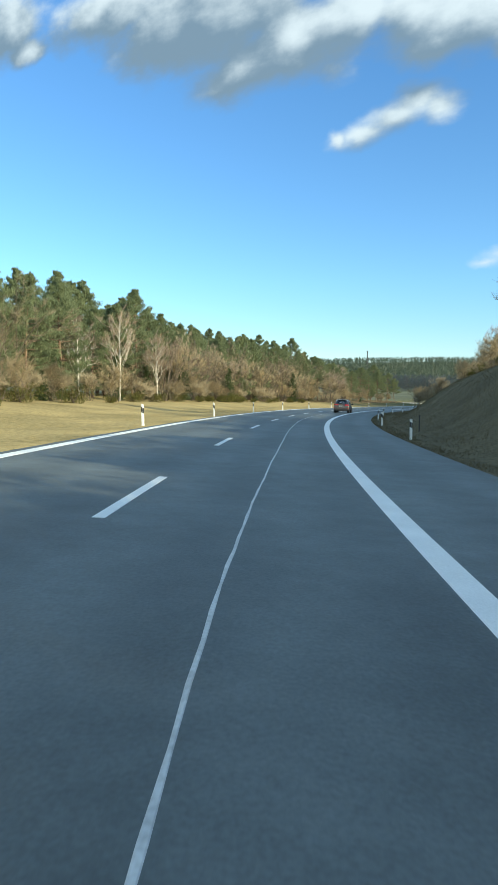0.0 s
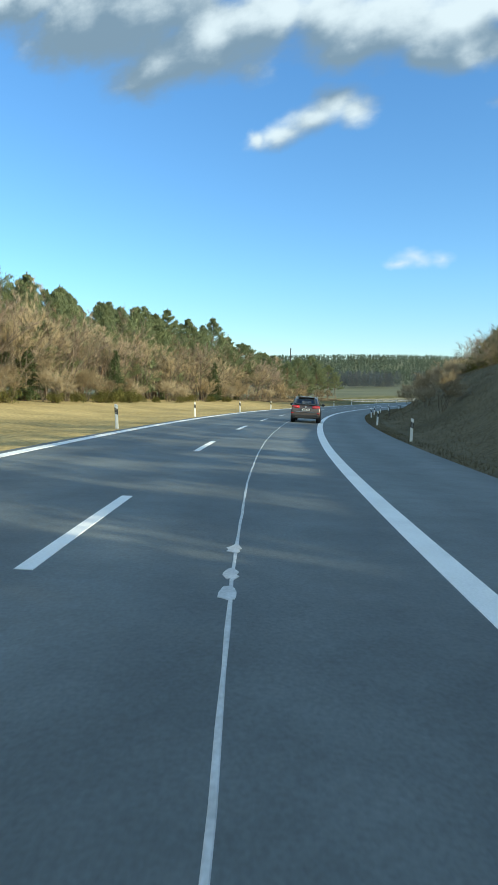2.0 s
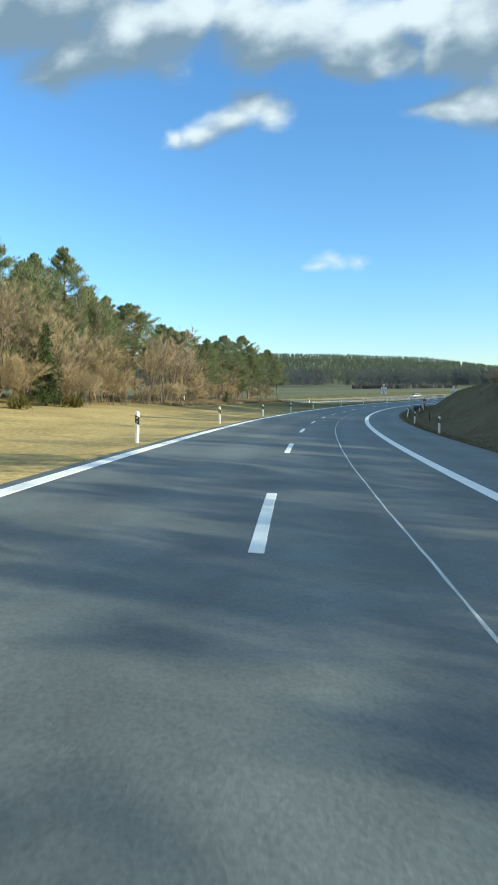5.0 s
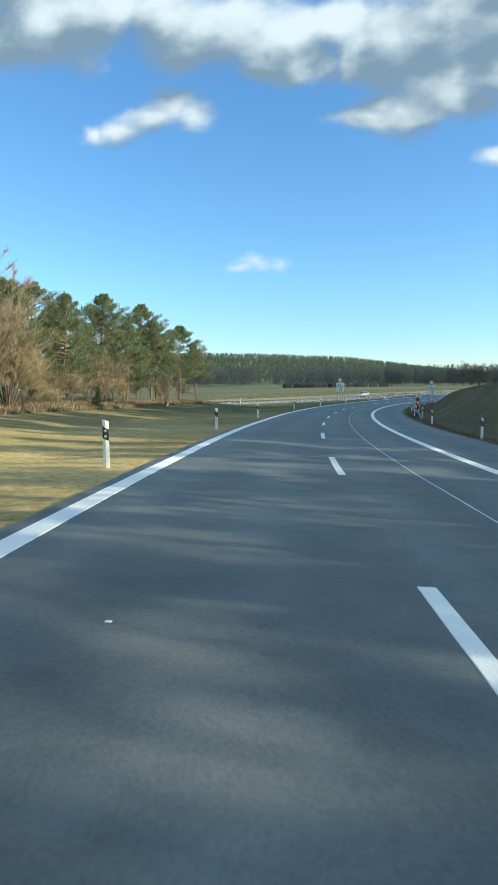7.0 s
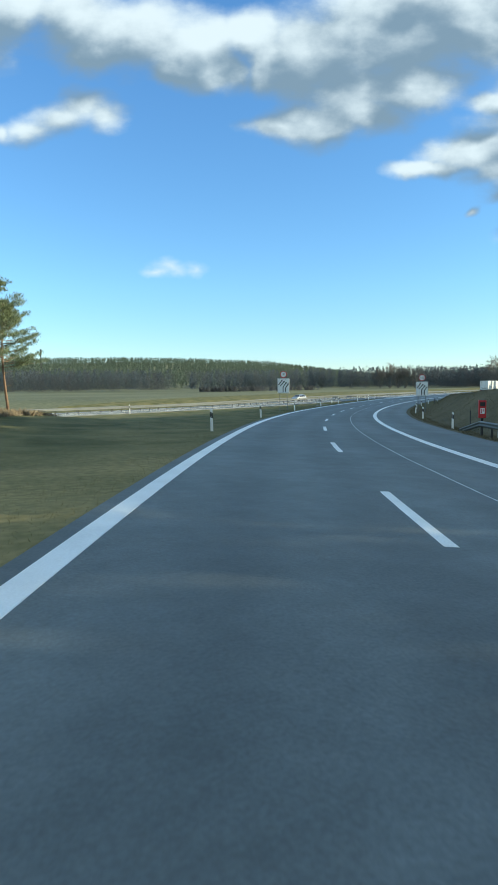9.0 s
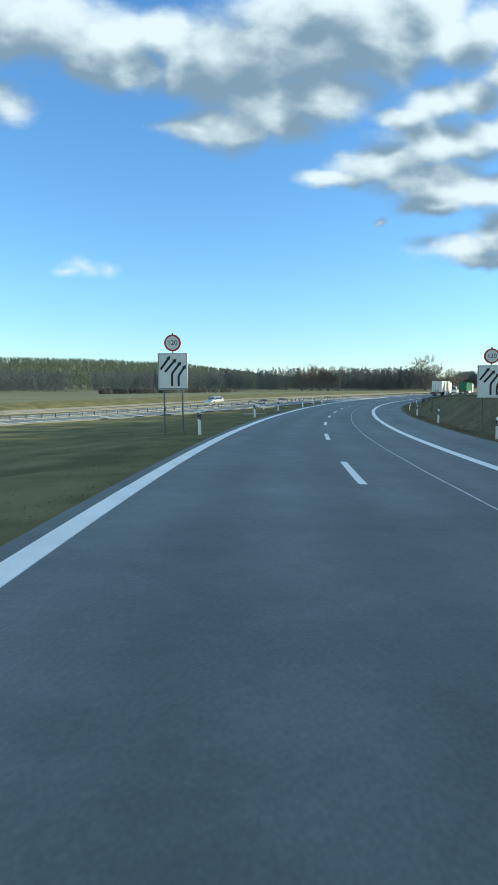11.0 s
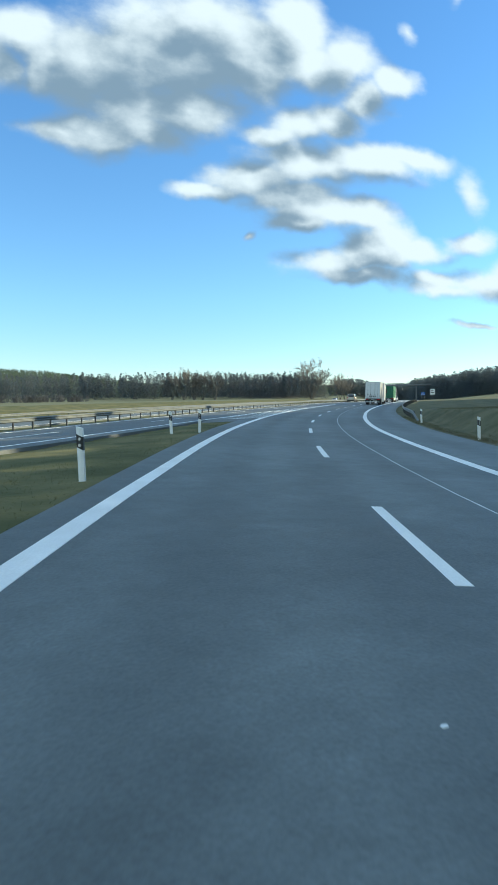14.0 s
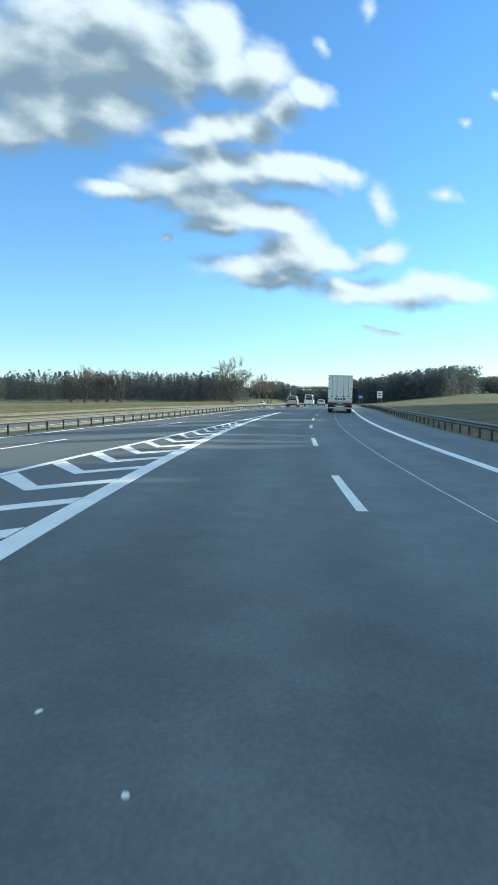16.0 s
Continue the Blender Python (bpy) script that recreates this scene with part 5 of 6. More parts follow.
# ---- vehicles ----
def make_wheel(parent, x, y, r, w, side):
    """Tyre with a rounded tread and a spoked rim."""
    bm = bmesh.new()
    prof = [(0.62, -0.5), (0.9, -0.5), (0.985, -0.4), (1.0, -0.2), (1.0, 0.2), (0.985, 0.4), (0.9, 0.5), (0.62, 0.5)]
    seg, rings = 28, []
    for k in range(seg):
        a = 6.28319 * k / seg
        rings.append([bm.verts.new((w * q, r * p * math.cos(a), r * p * math.sin(a))) for p, q in prof])
    for k in range(seg):
        a, b = rings[k], rings[(k + 1) % seg]
        for j in range(len(prof)):
            bm.faces.new((a[j], b[j], b[(j + 1) % len(prof)], a[(j + 1) % len(prof)]))
    wheel = part("wheel", bm, RUBBER, parent, "black rubber tyre", True)
    wheel.location = (x, y, r)
    bm = bmesh.new()
    disc(bm, Vector((side * w * 0.1, 0, 0)), r * 0.63, w * 0.5, "x", 28)
    for k in range(5):
        m = Matrix.Rotation(6.28319 * k / 5, 4, "X")
        box(bm, side * w * 0.36 - 0.02, side * w * 0.36 + 0.02, -r * 0.09, r * 0.09, r * 0.08, r * 0.6, 0.012, m)
    disc(bm, Vector((side * w * 0.38, 0, 0)), r * 0.14, 0.05, "x", 14)
    part("rim", bm, ALLOY, wheel)
    return wheel


def section(w, z0, top, belt, wr, roof):
    """Half outline of a car's cross-section, from the middle below to the middle above."""
    if top <= belt + 0.02:
        h = top - z0
        return [(0, z0), (w * 0.82, z0), (w * 0.96, z0 + 0.10 * h), (w, z0 + 0.35 * h), (w, z0 + 0.6 * h), (w * 0.985, z0 + 0.8 * h), (w * 0.95, top - 0.06 * h), (w * 0.9, top - 0.02 * h), (w * 0.6, top), (0, top + 0.005)]
    f = (top - belt) / (roof - belt)
    wt = w * 0.95 + (wr - w * 0.95) * f
    return [(0, z0), (w * 0.82, z0), (w * 0.96, z0 + 0.08), (w, z0 + 0.3), (w, belt - 0.16), (w * 0.985, belt - 0.03), (w * 0.95, belt), (wt * 1.0, top - 0.09 * f), (wt * 0.9, top - 0.015), (0, top + 0.02 * f)]


def car_shell(parent, stations, belt, wr, roof, paint):
    bm = bmesh.new()
    rows = []
    for y, w, z0, top in stations:
        half = section(w, z0, top, belt, wr, roof)
        ring = [(x, z) for x, z in half] + [(-x, z) for x, z in half[-2:0:-1]]
        rows.append([bm.verts.new((x, y, z)) for x, z in ring])
    n = len(rows[0])
    for a, b in zip(rows, rows[1:]):
        for j in range(n):
            bm.faces.new((a[j], a[(j + 1) % n], b[(j + 1) % n], b[j]))
    bm.faces.new(rows[0][::-1])
    bm.faces.new(rows[-1])
    bmesh.ops.recalc_face_normals(bm, faces=bm.faces)
    ob = part("body", bm, paint, parent, "", True)
    sub = ob.modifiers.new("round", "SUBSURF")
    sub.levels = sub.render_levels = 1
    return ob


def patch(name, corners, material, parent, lift, nu=6, nv=4, bow=0.0, label=""):
    """A rounded pane between four corners (lower left, lower right, upper right, upper left), lift metres proud, 8 mm thick."""
    a, b, c, d = [Vector(q) for q in corners]
    nrm = (b - a).cross(d - a).normalized()
    bm = bmesh.new()
    grid = []
    for j in range(nv + 1):
        v = j / nv
        row = []
        for i in range(nu + 1):
            u = i / nu
            uu, vv = u, v
            if (i in (0, nu)) and (j in (0, nv)):
                uu, vv = 0.5 + (u - 0.5) * 0.94, 0.5 + (v - 0.5) * 0.86
            p = a.lerp(b, uu).lerp(d.lerp(c, uu), vv) + nrm * (lift + bow * 4 * u * (1 - u))
            row.append(bm.verts.new(p))
        grid.append(row)
    fs = []
    for j in range(nv):
        for i in range(nu):
            fs.append(bm.faces.new((grid[j][i], grid[j][i + 1], grid[j + 1][i + 1], grid[j + 1][i])))
    r = bmesh.ops.extrude_face_region(bm, geom=fs)
    bmesh.ops.translate(bm, vec=-nrm * 0.012, verts=[v for v in r["geom"] if isinstance(v, bmesh.types.BMVert)])
    bmesh.ops.recalc_face_normals(bm, faces=bm.faces)
    return part(name, bm, material, parent, label, True)


def bars_plate(parent, y, z, w=0.52, h=0.11, x=0.0):
    bm = bmesh.new()
    box(bm, x - w / 2, x + w / 2, y - 0.012, y + 0.012, z - h / 2, z + h / 2, 0.006)
    plate = part("number_plate", bm, SIGN_WHITE, parent)
    for i, (a, b) in enumerate(((-0.17, -0.07), (-0.03, 0.05), (0.09, 0.22))):
        bm = bmesh.new()
        box(bm, x + a, x + b, y - 0.017, y - 0.010, z - 0.035, z + 0.035)
        part("plate_bar", bm, SIGN_BLACK, plate)
    return plate


def make_suv(m):
    root = thing("suv", m, "dark brown metallic estate off-roader with red tail lights", "car")
    st = [(-2.39, 0.82, 0.42, 0.66), (-2.40, 0.90, 0.36, 0.80), (-2.36, 0.95, 0.33, 0.98), (-2.28, 0.945, 0.31, 1.10), (-2.16, 0.95, 0.30, 1.22), (-1.95, 0.95, 0.30, 1.46), (-1.76, 0.95, 0.29, 1.63),
          (-1.5, 0.95, 0.28, 1.70), (-0.8, 0.95, 0.28, 1.73), (0.0, 0.95, 0.28, 1.725), (0.5, 0.95, 0.28, 1.66), (0.95, 0.95, 0.28, 1.36), (1.28, 0.945, 0.28, 1.12), (1.7, 0.955, 0.29, 1.05), (2.1, 0.93, 0.31, 0.98), (2.32, 0.86, 0.34, 0.84), (2.40, 0.74, 0.4, 0.66)]
    body = car_shell(root, st, 1.08, 0.72, 1.73, BROWN_PAINT)
    patch("rear_window", ((-0.77, -2.22, 1.16), (0.77, -2.22, 1.16), (0.66, -1.79, 1.63), (-0.66, -1.79, 1.63)), GLASS_DARK, root, 0.02, 8, 4, 0.03)
    rw = patch("luggage_guard", ((-0.22, -2.16, 1.22), (0.40, -2.16, 1.22), (0.38, -2.02, 1.37), (-0.21, -2.02, 1.37)), BLACK_PLASTIC, root, 0.042, 4, 2, 0.002, "pale wire guard seen in the rear window")
    rw.location = (-0.06, -0.055, 0.03)
    for i in range(8):
        x = -0.21 + 0.086 * i
        bm = bmesh.new()
        tube(bm, [Vector((x, -2.215, 1.225)), Vector((x * 0.97, -2.075, 1.375))], [0.007, 0.007], 5)
        part("guard_bar", bm, ALLOY, rw)
    for z, y in ((1.225, -2.215), (1.30, -2.145), (1.378, -2.072)):
        bm = bmesh.new()
        tube(bm, [Vector((-0.22, y, z)), Vector((0.40, y, z))], [0.008, 0.008], 5)
        part("guard_bar", bm, ALLOY, rw)
    for q in (-1, 1):
        cs = ((0.40, -2.36, 0.955), (0.93, -2.285, 0.955), (0.915, -2.26, 1.12), (0.42, -2.295, 1.125))
        cs = [(q * x, y, z) for x, y, z in cs]
        if q < 0:
            cs = [cs[1], cs[0], cs[3], cs[2]]
        tl = patch("tail_light", cs, TAIL_RED, root, 0.03, 5, 3, 0.012, "red tail light cluster")
        cs2 = [Vector(c) for c in cs]
        mid = sum(cs2, Vector()) / 4
        patch("lens", [tuple(mid + Vector(((c - mid).x * 0.6, (c - mid).y * 0.6, (c - mid).z * 0.3))) for c in cs2], plain_lens, tl, 0.05, 3, 2)
        # side glass
        for nm, y0, y1, t0, t1 in (("rear_quarter_window", -1.86, -1.12, -1.62, -1.1), ("rear_door_window", -1.04, -0.12, -1.02, -0.12), ("front_door_window", -0.04, 0.98, -0.04, 0.42)):
            c4 = [(q * 0.935, y0, 1.13), (q * 0.935, y1, 1.13), (q * 0.765, t1, 1.58), (q * 0.765, t0, 1.58)]
            if q < 0:
                c4 = [c4[1], c4[0], c4[3], c4[2]]
            patch(nm, c4, GLASS_DARK, root, 0.022, 5, 3)
        mir = bmesh.new()
        bmesh.ops.create_uvsphere(mir, u_segments=14, v_segments=9, radius=1)
        for v in mir.verts:
            v.co = Vector((q * (1.10 + 0.135 * v.co.x * q), 0.72 + 0.08 * v.co.y, 1.16 + 0.10 * v.co.z * (1 - 0.2 * abs(v.co.x))))
        mo = part("mirror", mir, BLACK_PLASTIC, root, "dark door mirror", True)
        bm = bmesh.new()
        box(bm, min(q * 0.94, q * 1.04), max(q * 0.94, q * 1.04), 0.69, 0.75, 1.08, 1.13, 0.015)
        part("mirror_foot", bm, BLACK_PLASTIC, mo)
        bm = bmesh.new()
        tube(bm, [Vector((q * 0.675, y, z)) for y, z in ((-1.66, 1.60), (-1.5, 1.695), (-0.3, 1.74), (0.25, 1.70), (0.42, 1.60))], [0.02] * 5, 8)
        part("roof_rail", bm, ALLOY, root)
        bm = bmesh.new()
        box(bm, q * 0.86 - 0.10, q * 0.86 + 0.06, -2.425, -2.385, 0.60, 0.655, 0.012)
        part("reflector_strip", bm, TAIL_RED, root)
        for k in (0, 1):
            bm = bmesh.new()
            tube(bm, [Vector((q * (0.56 + 0.085 * k), -2.30, 0.385)), Vector((q * (0.56 + 0.085 * k), -2.46, 0.385))], [0.038, 0.04], 14)
            part("exhaust_pipe", bm, STEEL_POST, root)
        for y in (-1.45, 1.45):
            bm = bmesh.new()
            disc(bm, Vector((q * 0.90, y, 0.38)), 0.44, 0.19, "x", 30)
            part("wheel_arch", bm, BLACK_PLASTIC, root)
            make_wheel(root, q * 0.82, y, 0.38, 0.27, q)
    bm = bmesh.new()
    box(bm, -0.86, 0.86, -2.43, -2.28, 0.28, 0.54, 0.06)
    part("lower_bumper", bm, BLACK_PLASTIC, root)
    bm = bmesh.new()
    box(bm, -0.66, 0.66, -2.432, -2.40, 0.705, 0.728, 0.008)
    part("chrome_strip", bm, CHROME, root)
    bm = bmesh.new()
    box(bm, -0.34, 0.34, -2.418, -2.36, 0.80, 0.93, 0.02)
    part("plate_recess", bm, BLACK_PLASTIC, root)
    bars_plate(root, -2.425, 0.865)
    bm = bmesh.new()
    disc(bm, Vector((0, -2.375, 1.045)), 0.05, 0.03, seg=24)
    part("badge", bm, CHROME, root)
    bm = bmesh.new()
    box(bm, -0.55, 0.55, -1.93, -1.62, 1.655, 1.70, 0.02)
    part("roof_spoiler", bm, BROWN_PAINT, root)
    bm = bmesh.new()
    tube(bm, [Vector((0, -1.35, 1.72)), Vector((0, -1.45, 1.80))], [0.03, 0.008], 8)
    part("antenna", bm, BLACK_PLASTIC, root)
    patch("windscreen", ((0.74, 1.14, 1.16), (-0.74, 1.14, 1.16), (-0.62, 0.56, 1.62), (0.62, 0.56, 1.62)), GLASS_DARK, root, 0.03, 6, 3, 0.03)
    for x in (-0.7, 0.7):
        bm = bmesh.new()
        box(bm, x - 0.18, x + 0.18, 2.16, 2.32, 0.74, 0.88, 0.04)
        part("headlight", bm, REFLECTOR, root)
    return root


plain_lens = plain("tail_lens", (0.55, 0.10, 0.09), 0.1, coat=0.8)
make_suv(on_road(82.35, 2.76, 0.0, 0.6) @ Matrix.Scale(0.965, 4))


def make_small_car(m, label, paint, L=4.2, W=0.88, H=1.48, belt=0.92, tail=0.25, hood=1.0):
    """Hatchback, van or people carrier, by length, half width, height, belt line, slope of tail and bonnet."""
    root = thing("car", m, label, "car")
    a, b = -L / 2, L / 2
    st = [(a, W * 0.86, 0.36, belt * 0.72), (a + 0.03, W * 0.95, 0.3, belt * 0.92), (a + 0.1, W, 0.26, belt + 0.03), (a + 0.1 + tail * 0.5, W, 0.25, (belt + H) / 2), (a + 0.12 + tail, W, 0.25, H - 0.06),
          (a + 0.5 + tail, W, 0.24, H), (b - hood - 1.0, W, 0.24, H), (b - hood - 0.55, W, 0.24, H - 0.15), (b - hood, W, 0.25, belt + 0.06), (b - hood * 0.4, W * 0.97, 0.27, belt - 0.08), (b - 0.08, W * 0.9, 0.3, belt * 0.75), (b, W * 0.78, 0.36, belt * 0.6)]
    car_shell(root, st, belt, W * 0.78, H, paint)
    y0, y1 = a + 0.12, a + 0.16 + tail
    patch("rear_window", ((-W * 0.78, y0, belt + 0.06), (W * 0.78, y0, belt + 0.06), (W * 0.64, y1 - 0.05, H - 0.12), (-W * 0.64, y1 - 0.05, H - 0.12)), GLASS_DARK, root, 0.03, 6, 3, 0.02)
    patch("windscreen", ((W * 0.78, b - hood, belt + 0.08), (-W * 0.78, b - hood, belt + 0.08), (-W * 0.66, b - hood - 0.62, H - 0.1), (W * 0.66, b - hood - 0.62, H - 0.1)), GLASS_DARK, root, 0.03, 6, 3, 0.02)
    for q in (-1, 1):
        n = 3 if L > 3.5 else 2
        ys = np.linspace(a + 0.55 + tail * 0.5, b - hood - 0.35, n + 1)
        for i in range(n):
            c4 = [(q * W * 0.965, ys[i] + 0.03, belt + 0.05), (q * W * 0.965, ys[i + 1] - 0.03, belt + 0.05), (q * W * 0.82, ys[i + 1] - (0.3 if i == n - 1 else 0.03), H - 0.14), (q * W * 0.82, ys[i] + 0.05, H - 0.14)]
            patch("side_window", c4 if q > 0 else [c4[1], c4[0], c4[3], c4[2]], GLASS_DARK, root, 0.02, 4, 2)
        bm = bmesh.new()
        box(bm, q * W * 0.82 - 0.09, q * W * 0.82 + 0.07, a + 0.0, a + 0.09, belt * 0.78, belt * 1.06, 0.02)
        part("tail_light", bm, TAIL_RED, root)
        bm = bmesh.new()
        box(bm, q * W * 1.08 - 0.08, q * W * 1.08 + 0.08, b - hood - 0.22, b - hood - 0.10, belt + 0.02, belt + 0.16, 0.03)
        part("mirror", bm, BLACK_PLASTIC, root)
        bm = bmesh.new()
        box(bm, q * W * 0.68 - 0.14, q * W * 0.68 + 0.14, b - 0.16, b - 0.03, belt * 0.6, belt * 0.74, 0.03)
        part("headlight", bm, REFLECTOR, root)
        for y in (a + 0.75, b - 0.85):
            bm = bmesh.new()
            disc(bm, Vector((q * (W - 0.07), y, 0.32)), 0.37, 0.17, "x", 26)
            part("wheel_arch", bm, BLACK_PLASTIC, root)
            make_wheel(root, q * (W - 0.11), y, 0.31, 0.21, q)
    bm = bmesh.new()
    box(bm, -W * 0.8, W * 0.8, a - 0.03, a + 0.06, 0.28, 0.44, 0.03)
    part("bumper", bm, BLACK_PLASTIC, root)
    bars_plate(root, a - 0.015, belt * 0.68)
    return root


def make_truck(m, label, box_mat, cab_mat, container=False):
    """Articulated lorry seen from behind: box or container, doors with locking bars, running gear, tractor."""
    root = thing("truck", m, label, "truck")
    z0, z1, hw, L = 1.15, (3.95 if not container else 3.85), 1.27, 13.0
    bm = bmesh.new()
    box(bm, -hw, hw, 0.02, L, z0, z1, 0.03)
    cargo = part("cargo_box", bm, box_mat, root)
    if container:
        for q in (-1, 1):
            for i in range(30):
                bm = bmesh.new()
                y = 0.5 + i * 0.415
                box(bm, q * hw - 0.025, q * hw + 0.025, y, y + 0.2, z0 + 0.15, z1 - 0.12, 0.01)
                part("corrugation", bm, box_mat, cargo)
    for q in (-1, 1):
        bm = bmesh.new()
        box(bm, min(q * 0.02, q * (hw - 0.06)), max(q * 0.02, q * (hw - 0.06)), -0.03, 0.03, z0 + 0.1, z1 - 0.1, 0.012)
        door = part("rear_door", bm, box_mat, root)
        for x in (0.35, 0.85):
            bm = bmesh.new()
            tube(bm, [Vector((q * x, -0.06, z0 + 0.08)), Vector((q * x, -0.06, z1 - 0.08))], [0.018, 0.018], 8)
            part("locking_bar", bm, ZINC, door)
            bm = bmesh.new()
            box(bm, q * x - 0.10, q * x + 0.12, -0.085, -0.05, z0 + 0.55, z0 + 0.62, 0.01)
            part("door_handle", bm, BLACK_PLASTIC, door)
        for z in (z0 + 0.35, (z0 + z1) / 2, z1 - 0.35):
            bm = bmesh.new()
            box(bm, q * (hw - 0.16), q * (hw + 0.004), -0.05, -0.02, z - 0.05, z + 0.05, 0.006) if q > 0 else box(bm, q * (hw + 0.004), q * (hw - 0.16), -0.05, -0.02, z - 0.05, z + 0.05, 0.006)
            part("hinge", bm, ZINC, door)
        bm = bmesh.new()
        box(bm, q * 0.95 - 0.24, q * 0.95 + 0.24, -0.07, 0.02, 0.88, 1.02, 0.02)
        part("tail_light", bm, TAIL_RED, root)
        bm = bmesh.new()
        box(bm, q * 0.95 - 0.3, q * 0.95 + 0.3, 0.9, 0.93, 0.25, 0.95, 0.01)
        part("mud_flap", bm, BLACK_PLASTIC, root)
        for y in (1.6, 2.9, 4.2):
            make_wheel(root, q * 1.03, y, 0.5, 0.4, q)
        for y in (L - 0.7, L + 3.0):
            make_wheel(root, q * 1.03, y, 0.5, 0.36, q)
        bm = bmesh.new()
        box(bm, q * 1.24 - 0.03, q * 1.24 + 0.03, 5.2, L - 2.2, 0.45, 1.1, 0.02)
        part("side_guard", bm, TRAILER_GREY, root)
    bm = bmesh.new()
    box(bm, -hw, hw, -0.03, 0.1, z1 - 0.12, z1 + 0.01, 0.015)
    box(bm, -hw, hw, -0.03, 0.1, z0 - 0.06, z0 + 0.1, 0.015)
    part("door_frame", bm, TRAILER_GREY if not container else box_mat, root)
    bm = bmesh.new()
    box(bm, -1.22, 1.22, -0.04, 0.06, 0.8, 1.08, 0.02)
    part("light_bar", bm, STEEL_POST, root)
    bm = bmesh.new()
    box(bm, -1.15, 1.15, 0.0, 0.1, 0.45, 0.58, 0.015)
    part("underrun_bar", bm, TRAILER_GREY, root)
    bm = bmesh.new()
    for x in (-0.45, 0.45):
        box(bm, x - 0.07, x + 0.07, 0.1, L + 2.5, 0.85, 1.14, 0.01)
    part("chassis", bm, STEEL_POST, root)
    bars_plate(root, -0.06, 0.95)
    bm = bmesh.new()
    for k in range(4):
        box(bm, -0.55 + 0.3 * k, -0.35 + 0.3 * k, -0.045, -0.03, z0 + 0.22, z0 + 0.42)
    part("marking_bar", bm, STEEL_POST, root)
    bm = bmesh.new()
    box(bm, -1.24, 1.24, L + 0.9, L + 3.6, 0.55, 3.6, 0.18)
    cab = part("cab", bm, cab_mat, root)
    for q in (-1, 1):
        bm = bmesh.new()
        box(bm, q * 1.42 - 0.14, q * 1.42 + 0.14, L + 3.1, L + 3.25, 2.0, 2.75, 0.05)
        part("cab_mirror", bm, BLACK_PLASTIC, cab)
    bm = bmesh.new()
    box(bm, -1.05, 1.05, L + 3.58, L + 3.63, 1.9, 2.9, 0.01)
    part("windscreen", bm, GLASS_DARK, cab)
    return root


make_truck(on_road(404, 2.1), "white box trailer lorry with closed rear doors and red lights", WHITE_PAINT, WHITE_PAINT)
make_truck(on_road(450, 2.0), "green container lorry ahead of the white trailer", GREEN_PAINT, WHITE_PAINT, True)
make_small_car(on_road(443, -5.7), "beige people carrier with dark tall rear window", BEIGE_PAINT, 4.6, 0.92, 1.85, 1.05, 0.12, 0.9)
make_small_car(on_road(478, -4.7), "white delivery van driving on the ramp lane", WHITE_PAINT, 5.6, 1.0, 2.45, 1.25, 0.06, 1.0)
make_small_car(on_road(494, -2.6), "silver estate car among the traffic ahead", SILVER_PAINT, 4.4, 0.9, 1.5)
make_small_car(on_road(512, 0.9), "white compact car among the traffic ahead", WHITE_PAINT, 4.1, 0.88, 1.5)
make_small_car(on_main(257, N_NEAR + 17.2, 180), "silver car on the oncoming carriageway", SILVER_PAINT, 4.4, 0.9, 1.48)
make_small_car(on_main(456, N_NEAR + 17.2, 180), "white car on the oncoming carriageway", WHITE_PAINT, 4.3, 0.9, 1.5)

# ---- far things ----
far_bridge = thing("bridge", on_main(U_TIE + 430, N_NEAR + 2) @ Matrix.Translation((0, 0, 6.5)), "concrete road bridge across the motorway", "bridge")
DARK_CONCRETE = mat("dark_concrete", (0.17, 0.18, 0.185), 0.9, scale=0.6, var=0.25, fine=8, bump=0.2)
bm = bmesh.new()
box(bm, -34, 24, -4, 4, 5.2, 6.3, 0.1)
part("deck", bm, DARK_CONCRETE, far_bridge)
for x in (-13.0, 8.5, 21, -31):
    bm = bmesh.new()
    box(bm, x - 0.5, x + 0.5, -3, 3, -9, 5.25, 0.08)
    part("pier", bm, DARK_CONCRETE, far_bridge)
for y in (-3.8, 3.8):
    bm = bmesh.new()
    box(bm, -34, 24, y - 0.04, y + 0.04, 7.2, 7.3)
    box(bm, -34, 24, y - 0.03, y + 0.03, 6.75, 6.8)
    rail = part("railing", bm, STEEL_POST, far_bridge)
    for i in range(20):
        bm = bmesh.new()
        x = -34 + 3 * i
        box(bm, x - 0.05, x + 0.05, y - 0.05, y + 0.05, 6.25, 7.22)
        part("railing_post", bm, STEEL_POST, rail)


def board_sign(m, w, h, z, col, label):
    root = thing("road_sign", m, label, "road sign")
    for x in (-w * 0.32, w * 0.32):
        bm = bmesh.new()
        tube(bm, [Vector((x, 0.06, -0.5)), Vector((x, 0.06, z + h))], [0.06, 0.06], 8)
        part("pole", bm, ZINC, root)
    bm = bmesh.new()
    box(bm, -w / 2, w / 2, -0.03, 0.03, z, z + h, 0.02)
    b = part("board", bm, col, root)
    for i in range(2):
        bm = bmesh.new()
        box(bm, -w * 0.36, w * 0.3 - 0.2 * i, -0.04, -0.03, z + h * (0.28 + 0.34 * i), z + h * (0.40 + 0.34 * i))
        part("text_bar", bm, SIGN_WHITE if col is not SIGN_WHITE else SIGN_BLACK, b)
    return root


board_sign(on_ground(520, 13), 1.5, 1.9, 1.9, SIGN_WHITE, "large pale board on poles beside the ramp")
board_sign(on_ground(580, 9.5), 1.8, 1.2, 2.2, SIGN_BLUE, "blue direction board on poles far ahead")

